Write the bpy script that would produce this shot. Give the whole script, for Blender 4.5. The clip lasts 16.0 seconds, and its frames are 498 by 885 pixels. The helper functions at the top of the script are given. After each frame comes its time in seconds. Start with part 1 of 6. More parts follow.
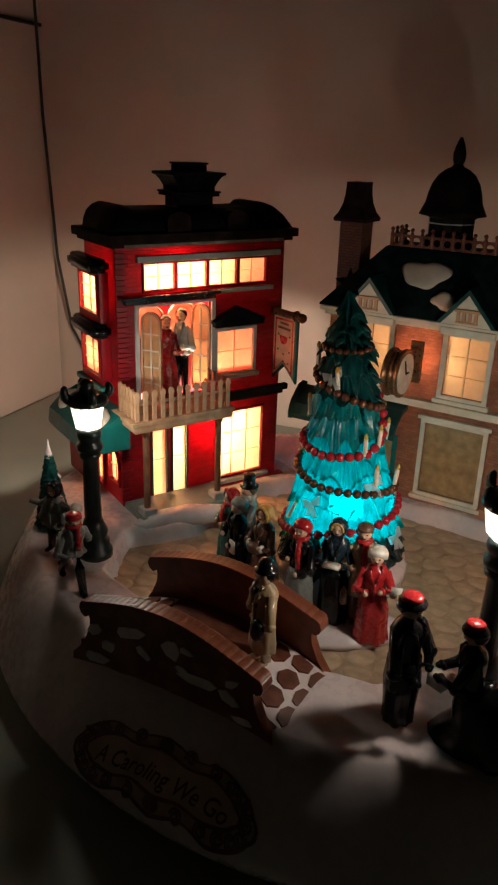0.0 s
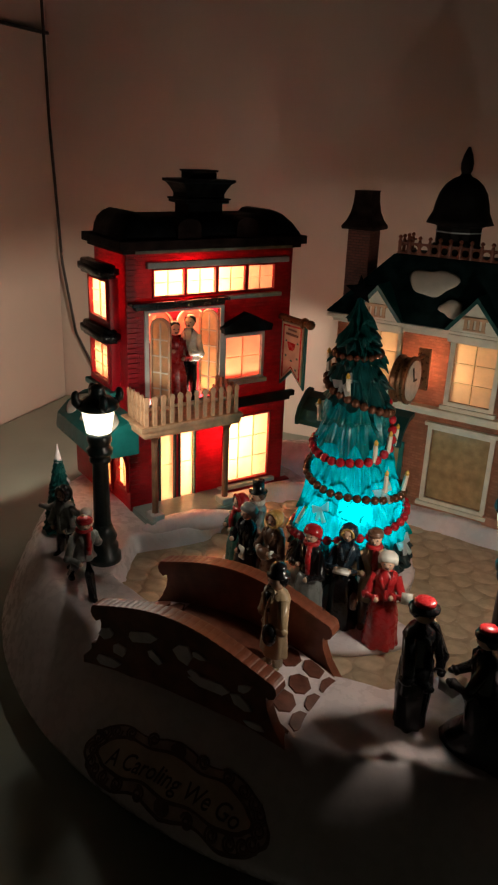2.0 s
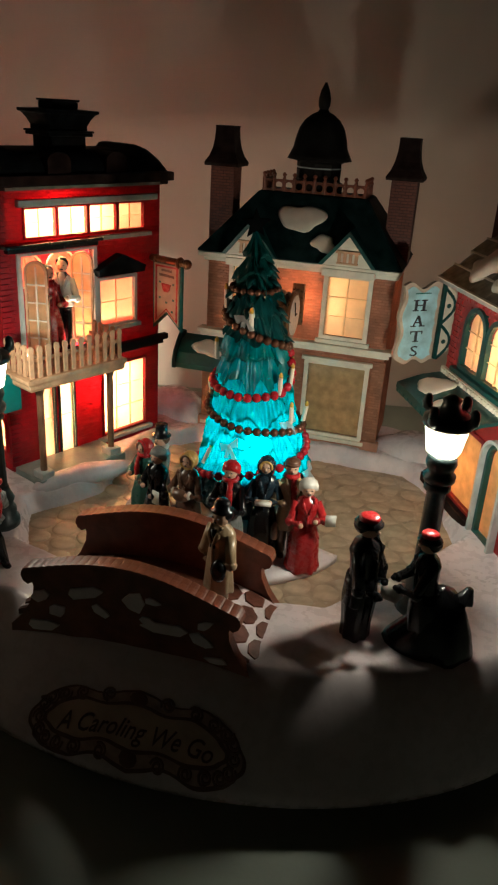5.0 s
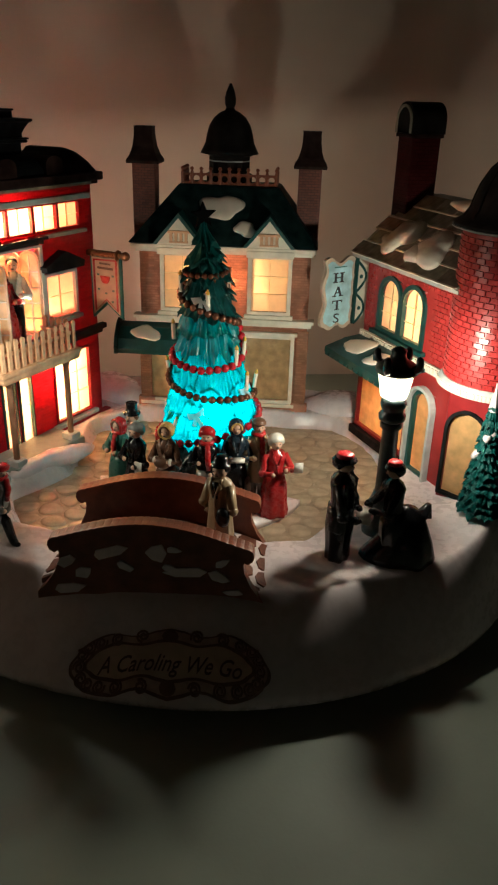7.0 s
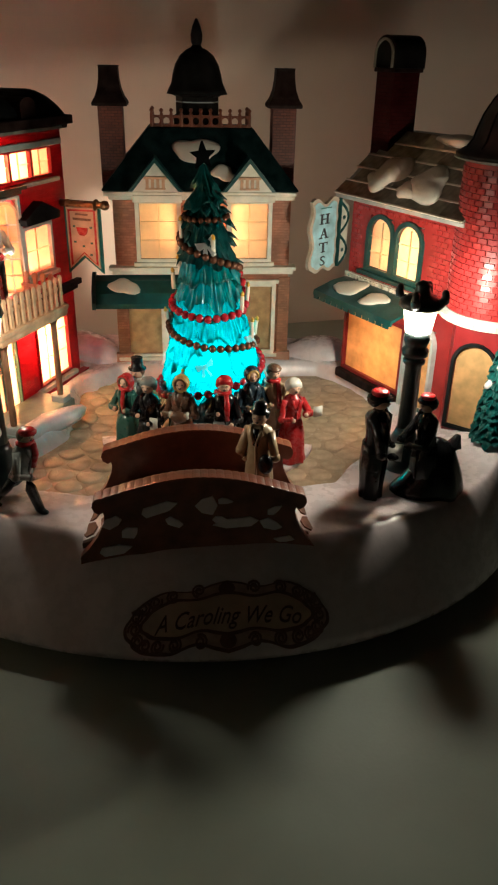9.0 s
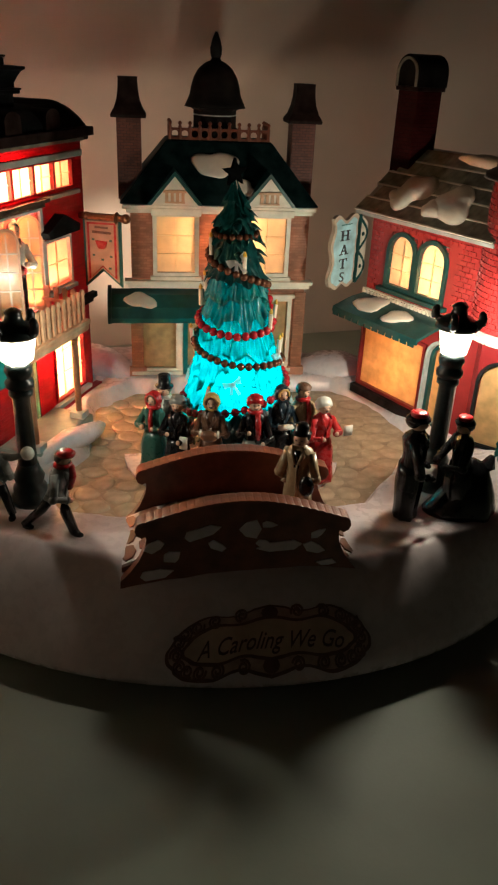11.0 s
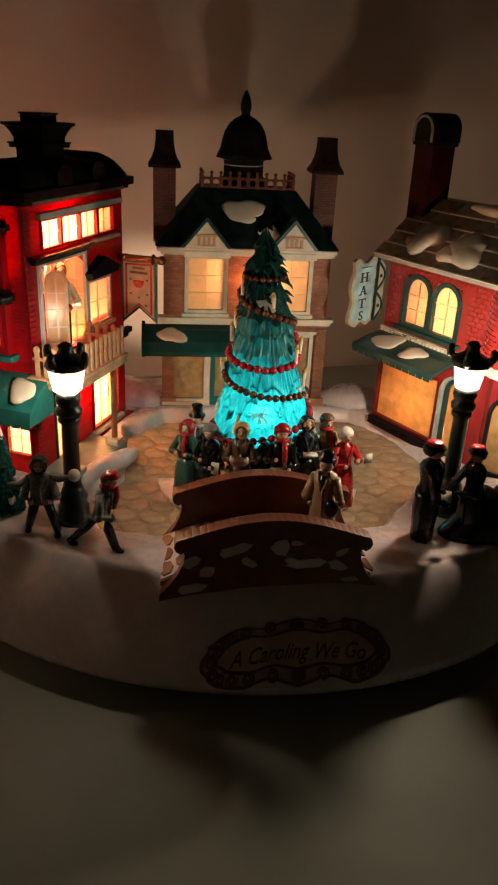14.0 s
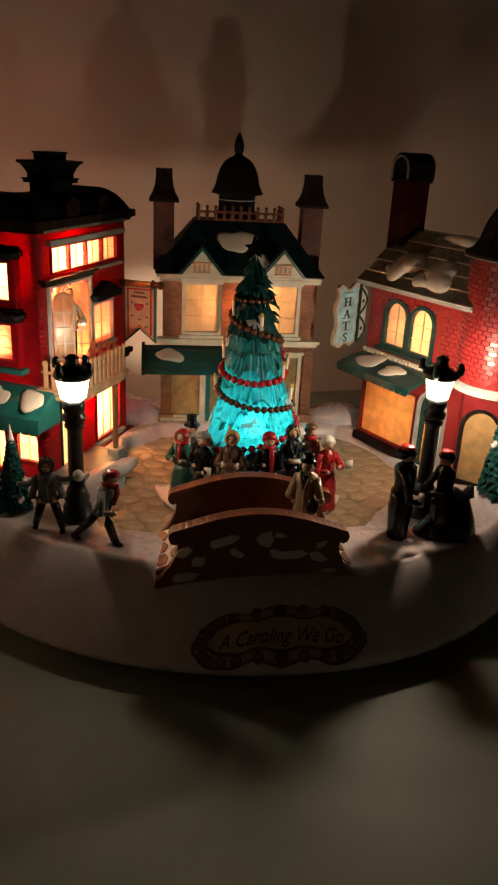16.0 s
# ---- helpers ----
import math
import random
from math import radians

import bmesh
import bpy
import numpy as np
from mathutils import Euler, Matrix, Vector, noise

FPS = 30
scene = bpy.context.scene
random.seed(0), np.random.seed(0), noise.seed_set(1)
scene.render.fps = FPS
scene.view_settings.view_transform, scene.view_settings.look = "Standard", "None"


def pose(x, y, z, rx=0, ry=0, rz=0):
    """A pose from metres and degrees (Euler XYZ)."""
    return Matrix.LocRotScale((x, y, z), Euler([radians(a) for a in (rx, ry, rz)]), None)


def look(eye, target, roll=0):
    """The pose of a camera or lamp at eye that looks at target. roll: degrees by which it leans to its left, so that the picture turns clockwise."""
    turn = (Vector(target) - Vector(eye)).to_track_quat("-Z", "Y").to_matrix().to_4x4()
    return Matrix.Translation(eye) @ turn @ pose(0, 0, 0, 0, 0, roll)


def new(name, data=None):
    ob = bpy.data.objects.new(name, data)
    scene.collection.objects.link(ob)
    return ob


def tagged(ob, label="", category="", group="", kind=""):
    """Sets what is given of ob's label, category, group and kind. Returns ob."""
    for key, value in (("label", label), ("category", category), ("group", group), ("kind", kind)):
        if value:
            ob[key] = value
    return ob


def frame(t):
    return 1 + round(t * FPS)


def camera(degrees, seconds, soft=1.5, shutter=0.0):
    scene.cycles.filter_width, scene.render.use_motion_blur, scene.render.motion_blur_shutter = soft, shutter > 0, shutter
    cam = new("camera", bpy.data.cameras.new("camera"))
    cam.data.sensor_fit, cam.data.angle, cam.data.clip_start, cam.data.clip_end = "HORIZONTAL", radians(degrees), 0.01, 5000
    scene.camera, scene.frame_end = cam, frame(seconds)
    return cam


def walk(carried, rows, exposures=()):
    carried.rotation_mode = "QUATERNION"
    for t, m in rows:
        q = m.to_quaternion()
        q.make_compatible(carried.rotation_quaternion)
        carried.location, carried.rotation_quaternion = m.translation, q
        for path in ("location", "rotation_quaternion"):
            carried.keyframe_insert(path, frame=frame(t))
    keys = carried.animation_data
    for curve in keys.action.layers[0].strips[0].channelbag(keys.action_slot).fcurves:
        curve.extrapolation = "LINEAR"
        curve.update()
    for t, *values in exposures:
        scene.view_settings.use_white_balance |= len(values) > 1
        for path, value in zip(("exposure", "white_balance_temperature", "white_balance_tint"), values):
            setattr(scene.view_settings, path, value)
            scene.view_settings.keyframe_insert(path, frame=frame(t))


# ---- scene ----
cam = camera(36.4, 16.0, soft=2.2)
PATH = [
    (0, (0.2253, -0.3667, 0.2315), (-0.3678, 0.3478, -0.1397), 1.80),
    (0.5, (0.2249, -0.3677, 0.2318), (-0.3684, 0.3474, -0.1378), 1.81),
    (1, (0.2237, -0.3698, 0.2320), (-0.3694, 0.3463, -0.1359), 1.88),
    (1.5, (0.2240, -0.3713, 0.2338), (-0.3683, 0.3463, -0.1326), 2.06),
    (2, (0.2211, -0.3730, 0.2307), (-0.3714, 0.3470, -0.1308), 2.21),
    (2.5, (0.2155, -0.3755, 0.2283), (-0.3695, 0.3541, -0.1259), 2.99),
    (3, (0.2107, -0.3759, 0.2251), (-0.3489, 0.3773, -0.1205), 3.70),
    (3.5, (0.2061, -0.3781, 0.2235), (-0.3239, 0.3955, -0.1239), 3.73),
    (4, (0.1973, -0.3868, 0.2186), (-0.2903, 0.4081, -0.1423), 3.19),
    (4.5, (0.1828, -0.3910, 0.2137), (-0.2375, 0.4291, -0.1745), 3.17),
    (4.7, (0.1779, -0.3958, 0.2157), (-0.2137, 0.4337, -0.1826), 3.35),
    (6.8, (0.1292, -0.4741, 0.2281), (-0.0564, 0.4186, -0.1826), 2.04),
    (7, (0.1286, -0.4774, 0.2266), (-0.0458, 0.4167, -0.1858), 1.76),
    (7.5, (0.1210, -0.4912, 0.2216), (-0.0083, 0.4053, -0.2021), 1.49),
    (8, (0.1075, -0.4951, 0.2184), (0.0236, 0.3981, -0.2234), 1.07),
    (8.5, (0.0802, -0.4918, 0.2200), (0.0289, 0.3982, -0.2331), 0.83),
    (9, (0.0558, -0.4838, 0.2150), (0.0227, 0.4058, -0.2406), 1.21),
    (9.5, (0.0446, -0.4777, 0.2155), (0.0322, 0.4112, -0.2424), 1.72),
    (10, (0.0292, -0.4766, 0.2176), (0.0293, 0.4140, -0.2372), 2.14),
    (12.5, (0.0097, -0.4807, 0.2212), (0.0269, 0.4130, -0.2272), 2.89),
    (13, (0.0036, -0.4849, 0.2232), (0.0202, 0.4088, -0.2252), 2.84),
    (13.5, (0.0055, -0.4937, 0.2277), (0.0169, 0.4053, -0.2101), 2.96),
    (14, (0.0053, -0.5080, 0.2307), (0.0059, 0.4031, -0.1816), 3.03),
    (14.5, (0.0075, -0.5145, 0.2264), (0.0077, 0.4037, -0.1698), 3.14),
    (15, (0.0107, -0.5229, 0.2263), (0.0105, 0.4004, -0.1577), 3.16),
    (15.5, (0.0112, -0.5368, 0.2277), (0.0101, 0.3912, -0.1449), 3.12),
    (16, (0.0141, -0.5532, 0.2296), (0.0101, 0.3767, -0.1382), 3.04),
]
walk(cam, [(t, look(eye, target, roll)) for t, eye, target, roll in PATH],
     [(0, -0.66, 5600, 9), (2.3, -0.64, 5600, 8), (2.9, -0.54, 5400, 6), (3.4, -0.90, 5150, 3), (4, -0.18, 5150, 0), (4.5, -0.12, 5250, 0), (7, 0.22, 5450, 0), (8, 0.42, 5450, 0), (10, 0.38, 5500, 1), (12.5, 0.24, 6150, 8), (14, -0.06, 6650, 14), (16, -0.15, 6700, 16)])

# ---- world and lamps ----
TABLE_Z = -0.062
world = bpy.data.worlds.new("dark_room")
scene.world = world
world.use_nodes = True
world.node_tree.nodes["Background"].inputs["Color"].default_value = (0.75, 0.6, 0.62, 1)
world.node_tree.nodes["Background"].inputs["Strength"].default_value = 0.0003


def point_lamp(name, place, watts, colour, radius):
    data = bpy.data.lights.new(name, "POINT")
    data.energy, data.color, data.shadow_soft_size = watts, colour, radius
    ob = new(name, data)
    ob.location = place
    return ob


WARM = (1.0, 0.75, 0.51)
LAMP_L, LAMP_R = (-0.095, -0.121), (0.1313, -0.0868)
point_lamp("lantern_bulb", (*LAMP_L, 0.0880), 0.17, (1.0, 0.81, 0.58), 0.005)
point_lamp("lantern_bulb", (*LAMP_R, 0.0905), 0.46, (1.0, 0.81, 0.58), 0.005)
TREE = (0.0155, -0.0235)
RING = (0.0125, -0.0375)
PLAZA_Z = -0.011
point_lamp("tree_bulb", (*TREE, 0.034), 0.125, (0.0, 0.93, 0.97), 0.009)


# ---- frames of the three houses: x along the front, y into the house ----
RED_POSE = pose(-0.1292, -0.0686, 0, 0, 0, 73)
TAN_POSE = pose(-0.002, 0.076, 0, 0, 0, 7.5)
HAT_POSE = pose(0.1050, 0.0660, 0, 0, 0, -56)
point_lamp("red_house_bulb", RED_POSE @ Vector((0.042, 0.012, 0.152)), 3.1, WARM, 0.004)
point_lamp("red_house_bulb", RED_POSE @ Vector((0.066, 0.014, 0.044)), 2.9, WARM, 0.004)
point_lamp("tan_house_bulb", TAN_POSE @ Vector((0.003, 0.012, 0.101)), 0.32, WARM, 0.004)
point_lamp("hat_house_bulb", HAT_POSE @ Vector((0.058, 0.020, 0.098)), 0.21, WARM, 0.004)
point_lamp("hat_house_bulb", HAT_POSE @ Vector((0.040, 0.030, 0.030)), 0.18, WARM, 0.004)
point_lamp("turret_bulb", (0.1915, -0.0205, 0.125), 0.035, WARM, 0.004)


# ---- materials ----
def material(name, colour, rough=0.5, metal=0.0, vary=0.25, scale=70.0, bump=0.15, grain=500.0, coat=0.0, through_light=0.0, bricks=None, per_piece=0.0, hot=0.0, spec=0.5, coat_rough=0.15):
    m = bpy.data.materials.new(name)
    m.use_nodes = True
    nt = m.node_tree
    n, link = nt.nodes, nt.links.new
    b = n["Principled BSDF"]
    b.inputs["Roughness"].default_value, b.inputs["Metallic"].default_value = rough, metal
    b.inputs["Coat Weight"].default_value, b.inputs["Coat Roughness"].default_value = coat, coat_rough
    b.inputs["Specular IOR Level"].default_value = spec
    tc = n.new("ShaderNodeTexCoord")
    big, fine = n.new("ShaderNodeTexNoise"), n.new("ShaderNodeTexNoise")
    big.inputs["Scale"].default_value, big.inputs["Detail"].default_value = scale, 4
    fine.inputs["Scale"].default_value, fine.inputs["Detail"].default_value = grain, 3
    link(tc.outputs["Object"], big.inputs["Vector"])
    link(tc.outputs["Object"], fine.inputs["Vector"])
    mix = n.new("ShaderNodeMix")
    mix.data_type = "RGBA"
    lo = [c * (1 - vary) for c in colour]
    hi = [min(1.0, c * (1 + 0.6 * vary) + 0.02 * vary) for c in colour]
    mix.inputs[6].default_value, mix.inputs[7].default_value = (*lo, 1), (*hi, 1)
    ramp = n.new("ShaderNodeMapRange")
    ramp.inputs[1].default_value, ramp.inputs[2].default_value = 0.32, 0.68
    link(big.outputs["Fac"], ramp.inputs[0])
    link(ramp.outputs[0], mix.inputs[0])
    out_colour = mix.outputs[2]
    if per_piece:
        info, hsv, mr = n.new("ShaderNodeObjectInfo"), n.new("ShaderNodeHueSaturation"), n.new("ShaderNodeMapRange")
        mr.inputs[3].default_value, mr.inputs[4].default_value = 1 - per_piece, 1 + per_piece
        link(info.outputs["Random"], mr.inputs[0])
        link(mr.outputs[0], hsv.inputs["Value"])
        link(out_colour, hsv.inputs["Color"])
        out_colour = hsv.outputs["Color"]
    height = fine.outputs["Fac"]
    strength, distance = bump, 0.0006
    if bricks:
        w, h, mortar = bricks
        sep, add, comb, bt = n.new("ShaderNodeSeparateXYZ"), n.new("ShaderNodeMath"), n.new("ShaderNodeCombineXYZ"), n.new("ShaderNodeTexBrick")
        link(tc.outputs["Object"], sep.inputs[0])
        link(sep.outputs[0], add.inputs[0])
        link(sep.outputs[1], add.inputs[1])
        link(add.outputs[0], comb.inputs[0])
        link(sep.outputs[2], comb.inputs[1])
        link(comb.outputs[0], bt.inputs["Vector"])
        bt.inputs["Scale"].default_value = 1.0
        bt.inputs["Brick Width"].default_value, bt.inputs["Row Height"].default_value, bt.inputs["Mortar Size"].default_value = w, h, h * 0.13
        bt.inputs["Mortar Smooth"].default_value = 0.4
        bt.inputs["Color1"].default_value, bt.inputs["Color2"].default_value = (1, 1, 1, 1), (0.72, 0.72, 0.72, 1)
        bt.inputs["Mortar"].default_value = (*mortar, 1)
        mul = n.new("ShaderNodeMix")
        mul.data_type, mul.blend_type = "RGBA", "MULTIPLY"
        mul.inputs[0].default_value = 1.0
        link(out_colour, mul.inputs[6])
        link(bt.outputs["Color"], mul.inputs[7])
        out_colour = mul.outputs[2]
        inv = n.new("ShaderNodeMath")
        inv.operation = "SUBTRACT"
        inv.inputs[0].default_value = 1.0
        link(bt.outputs["Fac"], inv.inputs[1])
        height, strength, distance = inv.outputs[0], 0.9, 0.0008
    link(out_colour, b.inputs["Base Color"])
    bn = n.new("ShaderNodeBump")
    bn.inputs["Strength"].default_value, bn.inputs["Distance"].default_value = strength, distance
    link(height, bn.inputs["Height"])
    link(bn.outputs["Normal"], b.inputs["Normal"])
    rr = n.new("ShaderNodeMapRange")
    rr.inputs[3].default_value, rr.inputs[4].default_value = max(0.03, rough - 0.12), min(1.0, rough + 0.12)
    link(fine.outputs["Fac"], rr.inputs[0])
    link(rr.outputs[0], b.inputs["Roughness"])
    if hot:
        # thick cast resin: part of the light goes on straight through it
        rf, mh = n.new("ShaderNodeBsdfRefraction"), n.new("ShaderNodeMixShader")
        rf.inputs["IOR"].default_value, rf.inputs["Roughness"].default_value = 1.08, 0.55
        link(out_colour, rf.inputs["Color"])
        link(bn.outputs["Normal"], rf.inputs["Normal"])
        mh.inputs[0].default_value = hot
        link(b.outputs[0], mh.inputs[1])
        link(rf.outputs[0], mh.inputs[2])
        b = mh
    if through_light:
        tl, mx = n.new("ShaderNodeBsdfTranslucent"), n.new("ShaderNodeMixShader")
        link(out_colour, tl.inputs["Color"])
        mx.inputs[0].default_value = through_light
        link(b.outputs[0], mx.inputs[1])
        link(tl.outputs[0], mx.inputs[2])
        link(mx.outputs[0], n["Material Output"].inputs["Surface"])
    return m


def glow(name, colour, strength):
    m = bpy.data.materials.new(name)
    m.use_nodes = True
    b = m.node_tree.nodes["Principled BSDF"]
    b.inputs["Base Color"].default_value = (0.9, 0.88, 0.8, 1)
    b.inputs["Emission Color"].default_value, b.inputs["Emission Strength"].default_value = (*colour, 1), strength
    return m


ROOF_SNOW = material("roof_snow_paint", (0.72, 0.66, 0.56), 0.34, vary=0.12, scale=60, bump=0.3, grain=220, spec=0.25)
SNOW = material("snow_paint", (0.76, 0.665, 0.675), 0.28, vary=0.08, scale=45, bump=0.14, grain=180, spec=0.38)
TABLE = material("table_paint", (0.32, 0.355, 0.29), 0.55, vary=0.12, scale=14, bump=0.1)
WALL = material("wall_paint", (0.62, 0.53, 0.45), 0.8, vary=0.08, scale=6, bump=0.25, grain=120)
# for unseen room sides, kept dark so that they bounce little light
UNSEEN_WALL = material("unseen_wall_dark", (0.10, 0.09, 0.08), 0.8, vary=0.1, scale=6, bump=0.2, grain=120)
COBBLE = material("cobble_plastic", (0.55, 0.43, 0.29), 0.19, vary=0.20, scale=120, bump=0.3, per_piece=0.05)
GROUT = material("cobble_joint", (0.48, 0.37, 0.25), 0.24, vary=0.3, scale=90, bump=0.3)
RED = material("red_plastic_brick", (0.40, 0.002, 0.011), 0.34, vary=0.2, bricks=(0.0052, 0.0024, (0.8, 0.8, 0.8)), through_light=0.27)
RED_PLAIN = material("red_plastic", (0.40, 0.002, 0.011), 0.34, vary=0.2, through_light=0.27)
TAN = material("tan_plastic_brick", (0.58, 0.275, 0.16), 0.5, vary=0.25, bricks=(0.0046, 0.0019, (0.78, 0.76, 0.74)), through_light=0.38)
TAN_PLAIN = material("tan_plastic", (0.46, 0.22, 0.14), 0.5, vary=0.25)
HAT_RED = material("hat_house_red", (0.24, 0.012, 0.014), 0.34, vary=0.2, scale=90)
BRICK = material("hat_house_brick", (0.42, 0.03, 0.028), 0.30, vary=0.2, scale=200, per_piece=0.16)
BRICK_BED = material("hat_house_mortar", (0.37, 0.025, 0.024), 0.36, vary=0.2, through_light=0.16)
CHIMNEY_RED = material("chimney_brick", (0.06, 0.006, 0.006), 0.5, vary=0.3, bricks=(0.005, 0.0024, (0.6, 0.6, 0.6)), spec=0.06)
WHITE = material("white_trim", (0.78, 0.73, 0.60), 0.45, vary=0.15, scale=110)
GREY_TRIM = material("grey_trim", (0.50, 0.53, 0.51), 0.45, vary=0.2, scale=110)
STEP = material("doorstep_paint", (0.25, 0.31, 0.28), 0.4, vary=0.25, scale=90)
GREEN = material("green_trim", (0.003, 0.055, 0.050), 0.35, vary=0.3, scale=110)
TEAL = material("teal_trim", (0.01, 0.16, 0.15), 0.38, vary=0.25, scale=110)
DARK_ROOF = material("dark_roof", (0.006, 0.007, 0.008), 0.55, vary=0.4, scale=120, spec=0.06)
BROWN_ROOF = material("brown_roof", (0.022, 0.010, 0.008), 0.55, vary=0.4, scale=120, spec=0.06)
SLATE = material("slate_shingle", (0.27, 0.25, 0.19), 0.5, vary=0.4, scale=160, per_piece=0.2)
TURRET_ROOF = material("turret_roof_paint", (0.030, 0.023, 0.022), 0.5, vary=0.4, scale=110, spec=0.15)
DOME = material("bronze_dome", (0.010, 0.008, 0.007), 0.5, metal=0.0, vary=0.4, spec=0.06)
PANE = material("amber_pane", (0.94, 0.74, 0.50), 0.25, vary=0.12, scale=90, bump=0.1, grain=300, through_light=0.45, coat=0.7, coat_rough=0.05, hot=0.30)
PANE_LEAF = material("door_leaf_pane", (0.78, 0.58, 0.32), 0.25, vary=0.15, scale=120, bump=0.1, grain=300, through_light=0.55, coat=0.6, coat_rough=0.05)
PANE_SHOP = material("orange_brown_pane", (0.80, 0.52, 0.23), 0.22, vary=0.2, scale=120, bump=0.1, grain=300, through_light=0.45, coat=0.6, coat_rough=0.05)
PANE_DIM = material("brown_pane", (0.56, 0.41, 0.21), 0.22, vary=0.25, scale=160, bump=0.1, grain=300, through_light=0.35, coat=0.7, coat_rough=0.05)
BAR = material("glazing_bar_amber", (0.95, 0.84, 0.64), 0.4, vary=0.1, through_light=0.9)
GREEN_ROOF = material("green_black_roof", (0.003, 0.014, 0.014), 0.5, vary=0.4, scale=120, spec=0.06)
CREAM = material("cream_wood", (0.60, 0.37, 0.21), 0.42, vary=0.25, scale=140)
POST = material("brown_post", (0.26, 0.13, 0.07), 0.45, vary=0.3, scale=140)
BRIDGE = material("bridge_brown", (0.20, 0.056, 0.025), 0.36, vary=0.35, scale=110, bump=0.3)
BRIDGE_DECK = material("bridge_deck", (0.14, 0.044, 0.024), 0.34, vary=0.4, scale=130, bump=0.3)
BLACK = material("black_paint", (0.004, 0.004, 0.005), 0.20, vary=0.4, scale=200, bump=0.25, grain=420, spec=0.4)
IRON = material("lamp_iron", (0.004, 0.012, 0.012), 0.33, vary=0.5, scale=200, coat=0.3)
LAMP_GLASS = glow("lamp_glass_lit", (1.0, 0.80, 0.50), 5.0)
BRONZE = material("bronze_paint", (0.26, 0.115, 0.045), 0.3, metal=0.6, vary=0.35)
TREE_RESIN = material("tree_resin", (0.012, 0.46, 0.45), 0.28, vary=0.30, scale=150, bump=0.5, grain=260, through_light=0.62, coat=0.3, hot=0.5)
BOW = material("ribbon_plastic", (0.94, 0.95, 0.94), 0.35, vary=0.04, through_light=0.45, hot=0.6)
STAR = material("star_bronze", (0.0012, 0.002, 0.002), 0.7, vary=0.3, spec=0.0)
# bulb glow fading upward, put into a darker and less translucent colour
TREE_MID = material("tree_mid_fade", (0.006, 0.21, 0.20), 0.30, vary=0.4, scale=150, bump=0.6, grain=260, through_light=0.40, coat=0.3)
TREE_DARK = material("tree_dark_paint", (0.004, 0.022, 0.024), 0.3, vary=0.4, scale=170, bump=0.4, grain=350)
# dark green paint, with the fading glow also put into its tone
UPPER = material("upper_paint_fade", (0.003, 0.060, 0.058), 0.32, vary=0.5, scale=170, bump=0.5, grain=300, through_light=0.10, spec=0.3)
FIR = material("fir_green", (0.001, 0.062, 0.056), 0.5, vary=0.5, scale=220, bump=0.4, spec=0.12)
BEAD_RED = material("bead_red", (0.42, 0.012, 0.02), 0.18, vary=0.15, coat=0.5)
BEAD_BROWN = material("bead_bronze", (0.15, 0.06, 0.03), 0.22, metal=0.5, vary=0.3)
CANDLE = material("candle_wax", (0.80, 0.72, 0.58), 0.4, vary=0.1)
FLAME = material("flame_paint", (0.75, 0.45, 0.06), 0.35, vary=0.15)
FACE = material("face_paint", (0.62, 0.40, 0.28), 0.4, vary=0.08)
F_RED = material("figure_red", (0.42, 0.018, 0.02), 0.28, vary=0.12, scale=250, bump=0.5, grain=420, coat=0.2)
F_GREEN = material("figure_green", (0.035, 0.12, 0.095), 0.3, vary=0.12, scale=250, bump=0.5, grain=420, coat=0.2)
F_GREY = material("figure_grey", (0.20, 0.21, 0.20), 0.3, vary=0.15, scale=250, bump=0.5, grain=420, coat=0.2)
F_BROWN = material("figure_brown", (0.12, 0.06, 0.035), 0.3, vary=0.15, scale=250, bump=0.5, grain=420, coat=0.2)
F_TAN = material("figure_tan", (0.42, 0.30, 0.17), 0.32, vary=0.12, scale=250, bump=0.5, grain=420, coat=0.2)
F_WHITE = material("figure_white", (0.68, 0.65, 0.58), 0.35, vary=0.15, scale=250, bump=0.5, grain=420, coat=0.2)
F_NAVY = material("figure_navy", (0.015, 0.03, 0.045), 0.25, vary=0.3, scale=250, bump=0.5, grain=420, coat=0.2)
F_BLOND = material("figure_blond", (0.55, 0.36, 0.10), 0.35, vary=0.2, scale=250)
SIGN_BLUE = material("sign_blue", (0.44, 0.72, 0.80), 0.4, vary=0.3, scale=120)
SIGN_CREAM = material("sign_cream", (0.54, 0.41, 0.29), 0.42, vary=0.2, scale=120)
SIGN_EDGE = material("sign_edge", (0.55, 0.46, 0.36), 0.42, vary=0.2, scale=120)
# tan house brick with the chimneys' shade put into a darker colour
TAN_SHADED = material("tan_brick_shaded", (0.20, 0.055, 0.032), 0.55, vary=0.2, bricks=(0.0046, 0.0019, (0.5, 0.5, 0.5)))
SIGN_TEXT = material("sign_lettering", (0.035, 0.04, 0.05), 0.45, vary=0.2)
PLAQUE_TEXT = material("plaque_lettering", (0.085, 0.045, 0.038), 0.45, vary=0.2)
PLAQUE = material("plaque_tan", (0.60, 0.41, 0.31), 0.45, vary=0.2, scale=80)
PLAQUE_MID = material("plaque_brown", (0.46, 0.30, 0.24), 0.45, vary=0.35, scale=150)
PLAQUE_EDGE = material("plaque_border", (0.15, 0.072, 0.052), 0.45, vary=0.3, scale=120)
CORD = material("cord_rubber", (0.02, 0.017, 0.015), 0.5, vary=0.2)
PLINTH = material("plinth_black", (0.012, 0.012, 0.014), 0.5, vary=0.3)


